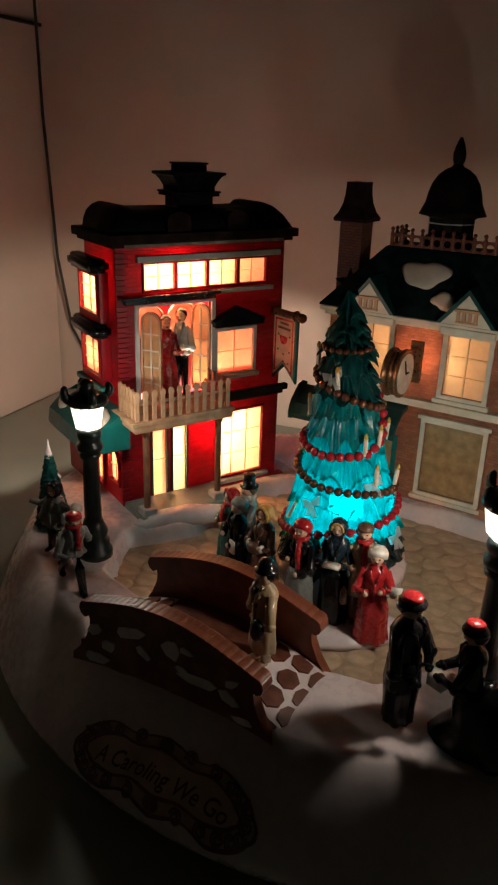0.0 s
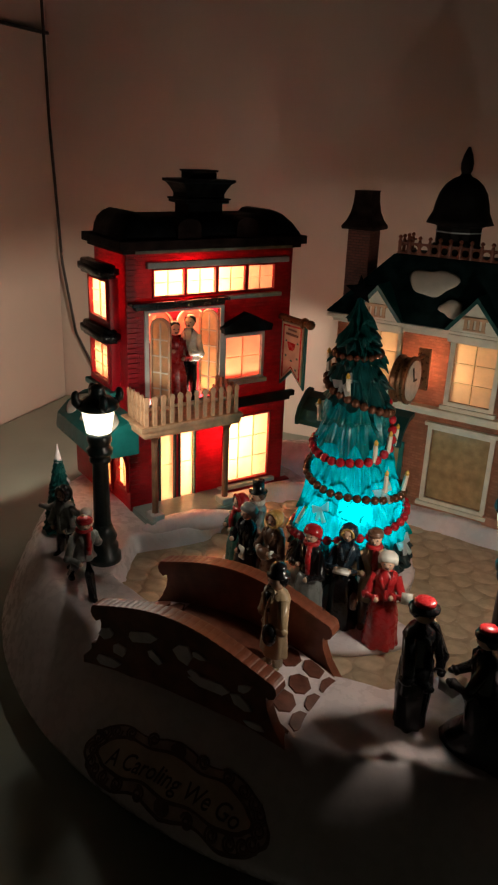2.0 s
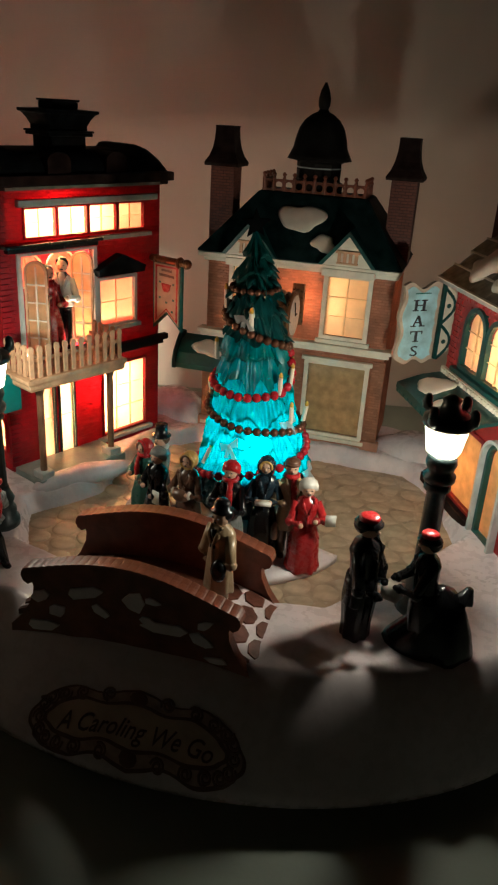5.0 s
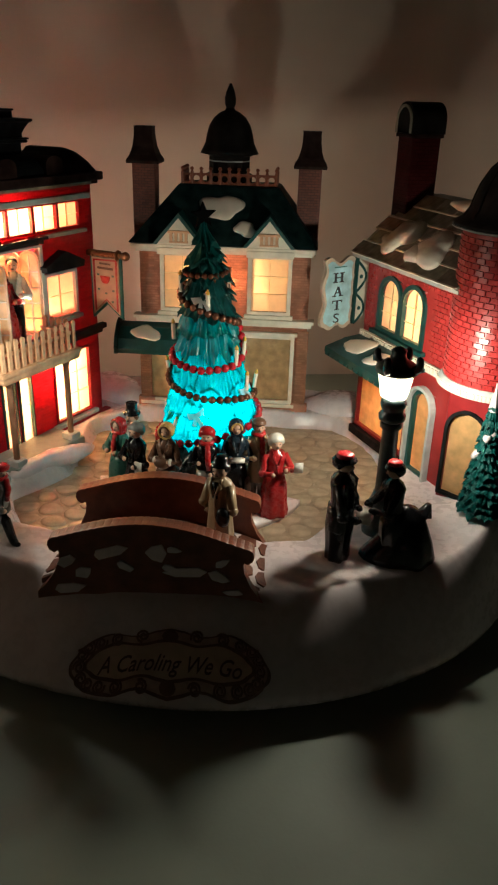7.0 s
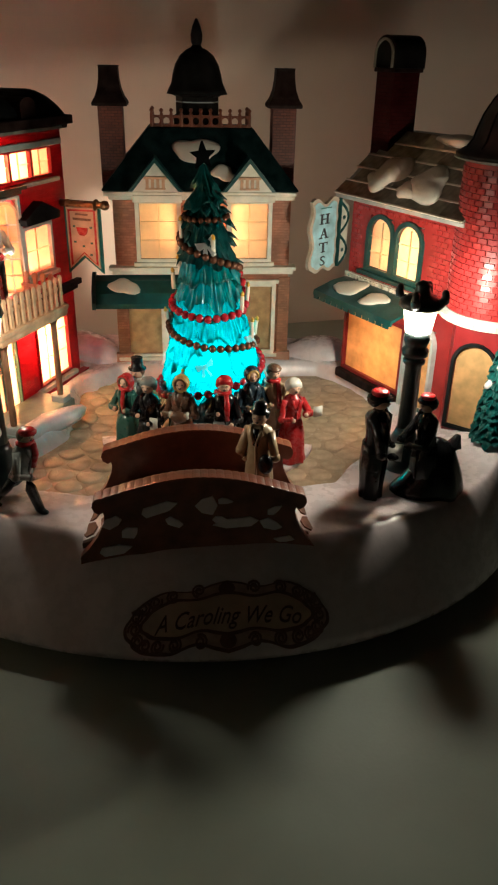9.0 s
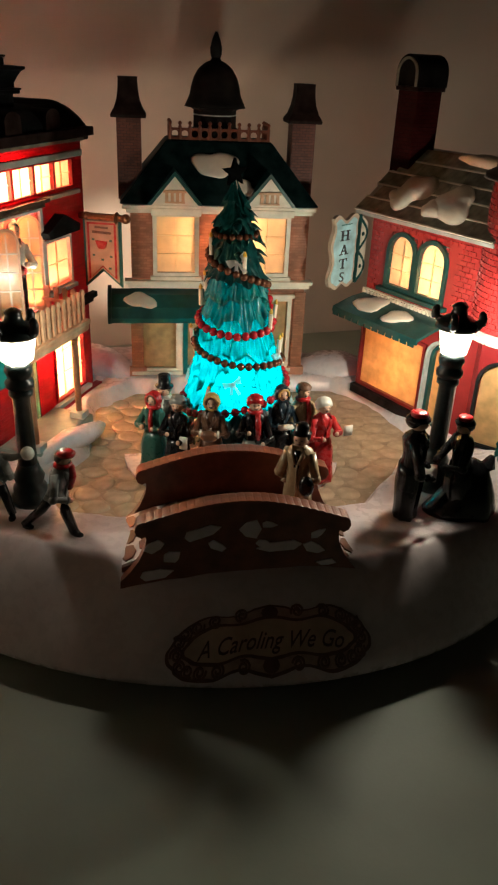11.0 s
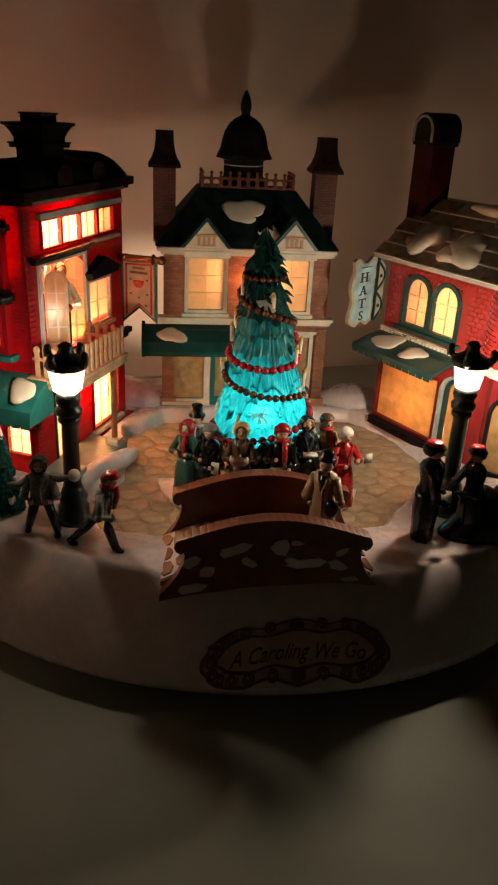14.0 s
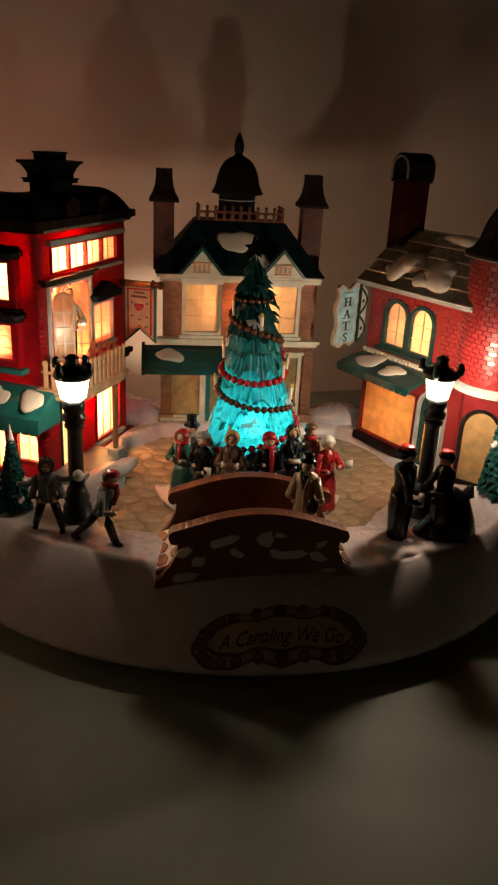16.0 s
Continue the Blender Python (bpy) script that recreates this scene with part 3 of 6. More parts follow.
    part("door_canopy", bm, BLACK, h, "black ledge over the balcony door")
    # balcony door opening
    part("door_frame", ring_prism(bmesh.new(), [(0.0110, 0.0700), (0.0680, 0.0700), (0.0680, 0.1350), (0.0110, 0.1350)], [(0.0135, 0.0725), (0.0655, 0.0725), (0.0655, 0.1335), (0.0135, 0.1335)], -0.0018, 0.0032), GREY_TRIM, h)
    part("alcove_back", wall(bmesh.new(), 0.0135, 0.0655, 0.0725, 0.1335, [(0.0170, 0.0375, 0.112, 0.131), (0.0415, 0.0620, 0.112, 0.131)], 0.0145, 0.0165), RED_PLAIN, h, "red wall inside the balcony door")
    # added translucent plate that spreads the upper bulb's light over the dancers
    part("alcove_diffuser", B(0.0135, 0.0655, 0.0032, 0.0142, 0.1337, 0.1352), PANE, h)
    for x in (0.0170, 0.0415):
        arched_window(h, x, x + 0.0205, 0.112, 0.131, 0.0145, 0.001, WHITE, PANE, 2, 1, RED_PLAIN)
    for side in (0, 1):
        m = pose(0.0145, -0.0020, 0, 0, 0, -55) if side == 0 else pose(0.0640, -0.0020, 0, 0, 0, -56) @ Matrix.Diagonal((-1, 1, 1, 1))
        inner, outer = arch(0.0014, 0.0126, 0.0755, 0.1304), arch(0.0, 0.0140, 0.0732, 0.1318)
        leaf = part("balcony_door", ring_prism(bmesh.new(), outer, inner, -0.0010, 0.0012), CREAM, h, "open arched cream glazed door leaf")
        part("pane", prism(bmesh.new(), inner, 0.0, 0.0005), PANE_LEAF, leaf)
        bars(leaf, 0.0014, 0.0126, 0.0755, 0.1285, -0.0008, 2, 5, WHITE, 0.0009)
        leaf.matrix_basis = m
    # window beside the balcony
    window(h, 0.0702, 0.0990, 0.0835, 0.1125, 0.0, 2, 2, GREY_TRIM, PANE, t=0.0020)
    part("pediment", prism(bmesh.new(), [(0.066, 0.1165), (0.103, 0.1165), (0.104, 0.1205), (0.093, 0.1255), (0.0845, 0.1292), (0.076, 0.1255), (0.065, 0.1205)], -0.0070, -0.0002), DARK_ROOF, h, "dark green pediment over the window")
    bm = box(bmesh.new(), 0.066, 0.1275, -0.0045, -0.0002, 0.0655, 0.0695, 0.0006)
    box(bm, 0.068, 0.1245, -0.0028, -0.0002, 0.0625, 0.0654, 0.0005)
    part("string_course", bm, BROWN_ROOF, h, "dark moulding between the storeys")
    # ground floor
    window(h, 0.0715, 0.1085, 0.0065, 0.0545, 0.0, 3, 3, RED_PLAIN, PANE, t=0.0016, sill=False)
    part("shop_sill", B(0.066, 0.1135, -0.0042, -0.0002, 0.0012, 0.0042, 0.0006), GREY_TRIM, h)
    for x in (0.0205, 0.0355):
        window(h, x + 0.0008, x + 0.0112, 0.0028, 0.0550, 0.0, 1, 2, GREEN, PANE, t=0.0011, sill=False)
    part("plinth_band", B(0.049, 0.126, -0.0055, -0.0002, -0.001, 0.0010, 0.0004), RED_PLAIN, h)
    part("doorstep", B(0.000, 0.066, -0.0300, -0.0004, -0.0060, 0.0042, 0.0018), STEP, h, "grey-green stone doorstep")
    # bay windows on the side
    for z in (0.1265, 0.0865):
        bay = wall(bmesh.new(), 0.0120, 0.0480, z - 0.004, z + 0.0275, [(0.0155, 0.0445, z, z + 0.0255)], -0.0062, -0.0002)
        part("bay", turned(bay, SIDE), RED_PLAIN, h)
        for y in (0.0155,):
            window(h, y + 0.0010, y + 0.0280, z + 0.001, z + 0.0245, -0.0056, 2, 3, RED_PLAIN, PANE, t=0.0009, sill=False, m=SIDE)
        lip = prism(bmesh.new(), [(0.0060, 0.001), (0.0540, 0.001), (0.0530, 0.0095), (0.0470, 0.0135), (0.0130, 0.0135), (0.0070, 0.0095)], 0.0, 0.0082)
        bmesh.ops.bevel(lip, geom=lip.edges[:], offset=0.0024, segments=3, affect="EDGES")
        turned(lip, Matrix(((0, 0, -1, 0.0), (1, 0, 0, 0), (0, 1, 0, z + 0.0275), (0, 0, 0, 1))))
        smooth(part("bay_cap", lip, BLACK, h, "black rounded cap over the bay window"))
    part("bay_sill", B(-0.0095, -0.0002, 0.008, 0.052, 0.0785, 0.0825, 0.0014), TEAL, h, "teal sill under the bay window")
    for y0, y1, z0 in ((0.0040, 0.0220, 0.0130), (0.030, 0.046, 0.004)):
        arched_window(h, y0 + 0.0008, y1 - 0.0008, z0 + 0.001, 0.0375, 0.0, 0.0012, RED_PLAIN, PANE, 2, 2, RED_PLAIN, m=SIDE)
    pr = [(0.0, 0.0700), (-0.006, 0.0695), (-0.018, 0.0640), (-0.026, 0.0560), (-0.0275, 0.0470), (-0.0255, 0.0470), (-0.024, 0.0545), (-0.017, 0.0615), (-0.006, 0.0670), (0.0, 0.0675)]
    bm = prism(bmesh.new(), pr, -0.0125, 0.0630)
    for k in range(12):
        box(bm, -0.0274, -0.0262, -0.0122 + 0.0063 * k, -0.0067 + 0.0063 * k, 0.0452, 0.0472, 0.0003)
    aw = part("awning", bm, TEAL, h, "teal curved awning with patches of snow")
    part("awning_cheek", prism(bmesh.new(), pr[:5] + [(0.0, 0.0470)], -0.0133, -0.0126), TEAL, aw)
    for y, s in ((-0.002, 1), (0.025, 2), (0.050, 3)):
        smooth(part("snow_patch", patch(bmesh.new(), (-0.016, y, 0.0652), 0.0080, 0.0095, 0.0022, s, pose(0, 0, 0, 0, -32)), ROOF_SNOW, aw))
    # balcony
    slab = bmesh.new()
    lathe(slab, [(0.97, 0.0630), (1.0, 0.0645), (1.0, 0.0665), (1.035, 0.0680), (1.035, 0.0700), (0.98, 0.0705)], 4, sx=1, sy=1)
    turned(slab, pose(0, 0, 0, 0, 0, 45))
    turned(slab, Matrix.Translation((0.0300, -0.0155, 0)) @ Matrix.Diagonal((0.0495, 0.0218, 1, 1)))
    bal = part("balcony", slab, CREAM, h, "cream balcony with a picket railing")
    spots = [(-0.0020 + 0.0640 * i / 11, -0.0288, 0) for i in range(12)] + [(-0.0020, -0.0288 + 0.0060 * i, 90) for i in range(1, 5)] + [(0.0620, -0.0288 + 0.0060 * i, 90) for i in range(1, 5)]
    picket = None
    for x, y, r in spots:
        if picket is None:
            bm = prism(bmesh.new(), [(-0.0013, 0.0), (0.0013, 0.0), (0.0013, 0.0150), (0.0019, 0.0162), (0.0014, 0.0184), (0.0, 0.0192), (-0.0014, 0.0184), (-0.0019, 0.0162), (-0.0013, 0.0150)], -0.0008, 0.0008)
            ob = picket = part("picket", bm, CREAM, bal)
        else:
            ob = new("picket", picket.data)
            ob.parent = bal
        ob.matrix_basis = pose(x, y, 0.0703, 0, 0, r)
    for a in ((-0.002, 0.062, -0.0282, -0.0270), (-0.0014, -0.0002, -0.0280, -0.001), (0.0602, 0.0614, -0.0280, -0.001)):
        part("rail", B(*a, 0.0800, 0.0818), CREAM, bal)
    for x in (0.006, 0.0585):
        bm = lathe(bmesh.new(), [(0.0034, -0.002), (0.0034, 0.006), (0.0021, 0.0075), (0.0021, 0.058), (0.0030, 0.060), (0.0030, 0.0632)], 10, at=(x, -0.0235, 0))
        part("post", bm, POST, bal, "brown balcony post")
        part("post_base", B(x - 0.0045, x + 0.0045, -0.0285, -0.0185, -0.006, 0.0085, 0.001), GREY_TRIM, bal, "grey post base")
    # hanging banner
    rod = tube(bmesh.new(), [(0.1145, -0.001, 0.1235), (0.1145, -0.0335, 0.1240)], 0.0024)
    ball(rod, (0.1145, -0.0345, 0.1240), 0.0033)
    ball(rod, (0.1145, -0.0280, 0.1238), (0.0040, 0.0018, 0.0040))
    ball(rod, (0.1145, -0.006, 0.1236), 0.0028)
    ban = part("banner_bracket", rod, BRONZE, h, "bronze banner bracket")
    cloth = bmesh.new()
    prism(cloth, [(-0.0265, 0.1235), (-0.0265, 0.0780), (-0.0165, 0.0880), (-0.0065, 0.0760), (-0.0065, 0.1225)], 0.1137, 0.1153)
    turned(cloth, SIDE)
    part("banner", cloth, [TEAL], ban, "swallow-tailed cream banner with a teal edge and a cup")
    face = prism(bmesh.new(), [(-0.0252, 0.1218), (-0.0252, 0.0812), (-0.0165, 0.0900), (-0.0078, 0.0795), (-0.0078, 0.1210)], 0.1129, 0.1161)
    part("banner_face", turned(face, SIDE), SIGN_CREAM, ban)
    tail = [(-0.0242, 0.1208), (-0.0242, 0.0834), (-0.0165, 0.0912), (-0.0088, 0.0817), (-0.0088, 0.1200)]
    inner = [(-0.0165 + (y + 0.0165) * 0.86, 0.1040 + (z - 0.1040) * 0.93) for y, z in tail]
    part("printed_border", turned(ring_prism(bmesh.new(), tail, inner, 0.1127, 0.1163), SIDE), F_RED, ban)
    for y0, y1, z0, z1 in ((-0.0200, -0.0130, 0.1166, 0.1178), (-0.0215, -0.0115, 0.1132, 0.1148)):
        part("printed_bar", box(bmesh.new(), 0.1126, 0.1164, y0, y1, z0, z1), F_BROWN, ban)
    for y, z in ((-0.0212, 0.1090), (-0.0118, 0.1090), (-0.0212, 0.0985), (-0.0118, 0.0985), (-0.0165, 0.0960), (-0.0205, 0.0905)):
        part("printed_sprig", ball(bmesh.new(), (0.1145, y, z), (0.0019, 0.0017, 0.0021), 7, 5), F_GREEN, ban)
    cup = prism(bmesh.new(), [(-0.0195, 0.1085), (-0.0130, 0.1085), (-0.0140, 0.1045), (-0.0150, 0.1032), (-0.0175, 0.1032), (-0.0187, 0.1045)], 0.1125, 0.1165)
    part("printed_cup", turned(cup, SIDE), F_RED, ban)
    for piece in ban.children:
        piece.matrix_basis = Matrix.Translation((0, 0.0054, 0)) @ Matrix.Diagonal((1, 1.375, 1, 1))
    return h


red_house()


# ---- the tan house with the cupola ----
def tan_house():
    h = thing("tan_house", TAN_POSE, "tan brick toy house with green hipped roof, chimneys and cupola", "toy house")
    up = [(-0.0455, -0.0185, 0.0800, 0.1195), (0.0205, 0.0475, 0.0800, 0.1195)]
    low = [(-0.0610, -0.0320, 0.0060, 0.0450), (-0.0265, -0.0060, 0.0010, 0.0450), (0.0125, 0.0520, 0.0085, 0.0590)]
    part("upper_wall", wall(bmesh.new(), -0.064, 0.064, 0.0695, 0.126, up, 0, 0.003), TAN, h)
    part("lower_wall", wall(bmesh.new(), -0.064, 0.064, 0.0, 0.0695, low, 0, 0.003), TAN, h)
    for x in (-0.064, 0.061):
        part("side_wall", turned(wall(bmesh.new(), 0.003, 0.062, 0, 0.126, [], x, x + 0.003), SIDE), TAN, h)
    for x in (-0.0655, 0.0565):
        part("pilaster", B(x, x + 0.009, -0.0018, 0.0, 0.0, 0.066, 0.0005), TAN, h)
        part("pilaster_base", B(x - 0.002, x + 0.011, -0.0030, 0.002, -0.004, 0.007, 0.0006), TAN_PLAIN, h)
    bm = box(bmesh.new(), -0.0690, 0.0690, -0.0062, 0.004, 0.0722, 0.0748, 0.0006)
    box(bm, -0.0672, 0.0672, -0.0040, 0.003, 0.0690, 0.0721, 0.0006)
    part("string_course", bm, WHITE, h, "cream moulding between the storeys")
    bm = box(bmesh.new(), -0.0695, 0.0675, -0.0070, 0.062, 0.1252, 0.1282, 0.0007)
    box(bm, -0.0665, 0.0665, -0.0040, 0.060, 0.1222, 0.1251, 0.0006)
    box(bm, -0.0495, -0.0145, -0.0080, 0.0, 0.1212, 0.1262, 0.0007)
    box(bm, 0.0165, 0.0515, -0.0080, 0.0, 0.1212, 0.1262, 0.0007)
    part("eave_moulding", bm, WHITE, h, "cream eaves moulding")
    for x0, x1, z0, z1 in up:
        window(h, x0, x1, z0, z1, 0.0, 2, 3, WHITE, PANE, t=0.0030)
    window(h, -0.0610, -0.0320, 0.0060, 0.0450, 0.0, 1, 1, WHITE, PANE_DIM, t=0.0026)
    window(h, 0.0125, 0.0520, 0.0085, 0.0590, 0.0, 1, 1, WHITE, PANE_DIM, t=0.0030, head=True)
    d = part("door", ring_prism(bmesh.new(), [(-0.0265, 0.001), (-0.0060, 0.001), (-0.0060, 0.045), (-0.0265, 0.045)], [(-0.0232, 0.008), (-0.0093, 0.008), (-0.0093, 0.0425), (-0.0232, 0.0425)], -0.0010, 0.0022), TEAL, h, "teal framed shop door")
    part("pane", B(-0.0234, -0.0091, 0.0004, 0.0010, 0.0078, 0.0427), PANE_DIM, d)
    part("door_post", B(-0.0300, -0.0270, -0.0018, 0.0008, 0.0, 0.0460, 0.0004), WHITE, h)
    # awning
    pr = [(0.0, 0.0680), (-0.009, 0.0660), (-0.018, 0.0590), (-0.0215, 0.0520), (-0.0215, 0.0485), (-0.0195, 0.0485), (-0.0195, 0.0515), (-0.0165, 0.0570), (-0.009, 0.0632), (0.0, 0.0650)]
    bm = prism(bmesh.new(), pr, 0.0, 0.078)
    turned(bm, Matrix(((0, 1, 0, -0.0790), (1, 0, 0, -0.0005), (0, 0, 1, 0), (0, 0, 0, 1))))
    aw = part("awning", bm, GREEN, h, "dark green awning with a patch of snow")
    cheek = prism(bmesh.new(), [(0.0, 0.0480), (-0.0222, 0.0480), (-0.0225, 0.0530), (-0.0195, 0.0600), (-0.0140, 0.0655), (-0.0085, 0.0700), (-0.0030, 0.0712), (0.0, 0.0700)], -0.0022, 0.0004)
    part("awning_cheek", turned(cheek, Matrix(((0, 1, 0, -0.0790), (1, 0, 0, -0.0005), (0, 0, 1, 0), (0, 0, 0, 1)))), GREEN, aw)
    smooth(part("snow_patch", patch(bmesh.new(), (-0.0580, -0.0135, 0.0627), 0.0105, 0.0070, 0.0020, 11, pose(0, 0, 0, 34)), ROOF_SNOW, aw))
    # hipped roof
    bm = bmesh.new()
    a = [bm.verts.new(p) for p in ((-0.0712, -0.0070, 0.1285), (0.0690, -0.0070, 0.1285), (0.0690, 0.066, 0.1285), (-0.0712, 0.066, 0.1285))]
    b = [bm.verts.new(p) for p in ((-0.0375, 0.0240, 0.1680), (0.0375, 0.0240, 0.1680), (0.0375, 0.058, 0.1680), (-0.0375, 0.058, 0.1680))]
    for i in range(4):
        j = (i + 1) % 4
        bm.faces.new((a[i], a[j], b[j], b[i]))
    bm.faces.new(a[::-1])
    bm.faces.new(b)
    bmesh.ops.bevel(bm, geom=bm.edges[:], offset=0.0008, segments=2, affect="EDGES")
    part("roof", bm, GREEN_ROOF, h, "dark green hipped roof")
    smooth(part("snow_patch", patch(bmesh.new(), (-0.004, 0.0122, 0.1535), 0.0135, 0.0110, 0.0020, 8, pose(0, 0, 0, 50), 36), ROOF_SNOW, h))
    smooth(part("snow_patch", patch(bmesh.new(), (0.0150, -0.0003, 0.1402), 0.0075, 0.0065, 0.0016, 12, pose(0, 0, 0, 50), 36), ROOF_SNOW, h))
    # dormers
    for x in (-0.0330, 0.0330):
        d = part("dormer", prism(bmesh.new(), [(x - 0.0165, 0.1286), (x + 0.0165, 0.1286), (x + 0.0165, 0.1300), (x, 0.1480), (x - 0.0165, 0.1300)], -0.0085, 0.012), WHITE, h, "cream gabled dormer with a green edge")
        for sgn in (-1, 1):
            bm = prism(bmesh.new(), [(x + sgn * 0.0190, 0.1288), (x + sgn * 0.0160, 0.1288), (x, 0.1478), (x, 0.1512)], -0.0102, 0.016)
            part("verge", bm, GREEN, d)
        bm = box(bmesh.new(), x - 0.0080, x + 0.0080, -0.0100, -0.0086, 0.1370, 0.1388, 0.0003)
        box(bm, x - 0.0070, x + 0.0070, -0.0098, -0.0086, 0.1300, 0.1312, 0.0003)
        for k in range(4):
            box(bm, x - 0.0066 + k * 0.0037, x - 0.0045 + k * 0.0037, -0.0096, -0.0086, 0.1312, 0.1370)
        part("dormer_window", bm, CREAM, d, "small cream shuttered window")
    # railing round the flat top: short turned posts with round openings between
    turn = [(0.0012, 0.1680), (0.0012, 0.1768), (0.0007, 0.1775), (0.0016, 0.1790), (0.0006, 0.1803)]
    spots = [(-0.0350 + 0.0070 * i, 0.0262) for i in range(11)] + [(x, y) for x in (-0.0350, 0.0350) for y in (0.034, 0.042, 0.050)]
    for x, y in spots:
        part("baluster", lathe(bmesh.new(), turn, 8, at=(x, y, 0)), BRIDGE, h)
    for i in range(10):
        x = -0.0315 + 0.0070 * i
        ring = [(x + 0.0029 * math.cos(k * math.pi / 7), 0.0262, 0.1719 + 0.0029 * math.sin(k * math.pi / 7)) for k in range(15)]
        part("railing_ring", tube(bmesh.new(), ring, 0.0006, 6), BRIDGE, h)
    for z0, z1 in ((0.1680, 0.1692), (0.1747, 0.1759)):
        part("railing", B(-0.0362, 0.0362, 0.0255, 0.0269, z0, z1, 0.0002), BRIDGE, h, "brown roof railing")
        for x in (-0.0357, 0.0343):
            part("railing", B(x, x + 0.0014, 0.0270, 0.056, z0, z1, 0.0002), BRIDGE, h, "brown roof railing")
    # cupola
    cup = part("cupola", lathe(bmesh.new(), [(0.0175, 0.1680), (0.0175, 0.1745), (0.0155, 0.1755), (0.0155, 0.1870), (0.0175, 0.1880), (0.0175, 0.1895)], 8, at=(-0.0020, 0.0455, 0)), DOME, h, "dark cupola under a bell dome")
    smooth(part("dome", lathe(bmesh.new(), [(0.0195, 0.1885), (0.0222, 0.1890), (0.0205, 0.1925), (0.0185, 0.1965), (0.0175, 0.2020), (0.0155, 0.2085), (0.0120, 0.2140), (0.0075, 0.2175), (0.0040, 0.2190), (0.0030, 0.2205)], 24, at=(-0.0020, 0.0455, 0)), DOME, cup))
    smooth(part("finial", lathe(bmesh.new(), [(0.0028, 0.2200), (0.0040, 0.2230), (0.0042, 0.2270), (0.0030, 0.2320), (0.0008, 0.2370)], 12, at=(-0.0020, 0.0455, 0)), DOME, cup))
    part("cupola_band", lathe(bmesh.new(), [(0.0160, 0.1835), (0.0160, 0.1843)], 8, at=(-0.0020, 0.0455, 0)), GREY_TRIM, cup)
    # chimneys
    for x in (-0.0637, 0.0598):
        c = part("chimney", B(x - 0.0085, x + 0.0085, 0.0215, 0.0385, 0.1270, 0.1815, 0.0005), TAN_SHADED, h, "brown brick chimney darkened as in shade, with a flared cap")
        cap = bmesh.new()
        lathe(cap, [(1.0, 0.1815), (1.03, 0.1832), (1.0, 0.1842), (0.82, 0.1875), (0.66, 0.1930), (0.58, 0.1990), (0.55, 0.2055), (0.57, 0.2070), (0.3, 0.2070)], 4)
        turned(cap, Matrix.Translation((x, 0.030, 0)) @ Matrix.Diagonal((0.0168, 0.0168, 1, 1)) @ pose(0, 0, 0, 0, 0, 45))
        part("chimney_cap", cap, BROWN_ROOF, c)
    # hanging clock between the upper windows
    arm = bmesh.new()
    for z in (0.0900, 0.1085):
        box(arm, -0.0002, 0.0024, -0.0300, 0.0, z - 0.001, z + 0.001, 0.0004)
    box(arm, -0.0030, 0.0055, -0.0030, -0.0002, 0.0850, 0.1130, 0.0006)
    ck = part("clock_bracket", arm, BRONZE, h, "bronze clock bracket")
    drum = lathe(bmesh.new(), [(0.0130, -0.0072), (0.0152, -0.0070), (0.0155, -0.0048), (0.0132, -0.0040), (0.0132, -0.0012), (0.0142, -0.0008), (0.0142, 0.0008), (0.0132, 0.0012), (0.0132, 0.0040), (0.0155, 0.0048), (0.0152, 0.0070), (0.0130, 0.0072)], 28)
    turned(drum, pose(0.0011, -0.0330, 0.0990, 0, 90, 0) @ Matrix.Diagonal((1, 1, 0.7, 1)))
    smooth(part("clock_case", drum, BRONZE, ck))
    for sgn in (-1, 1):
        dial = turned(lathe(bmesh.new(), [(0.0128, 0.0), (0.0128, 0.0005)], 24), pose(0.0011 + sgn * 0.0052, -0.0330, 0.0990, 0, 90, 0))
        part("clock_face", dial, F_WHITE, ck, "white clock face")
        hand = turned(box(bmesh.new(), -0.0005, 0.0005, -0.0003, 0.0003, 0, 0.0095), pose(0.0011 + sgn * 0.0059, -0.0330, 0.0990, 20, 0, 0))
        box(hand, 0.0011 + sgn * 0.0059 - 0.0003, 0.0011 + sgn * 0.0059 + 0.0003, -0.0335, -0.0280, 0.0985, 0.0995)
        part("clock_pointer", hand, BLACK, ck)
    return h


tan_house()


# ---- the hat shop ----
TURRET = (0.1915, -0.0205)
HT = HAT_POSE.inverted() @ Vector((*TURRET, 0))


def snow_lump(parent, *shape):
    return smooth(part("snow_lump", patch(bmesh.new(), *shape, 36), ROOF_SNOW, parent, "soft white snow on the slates"))


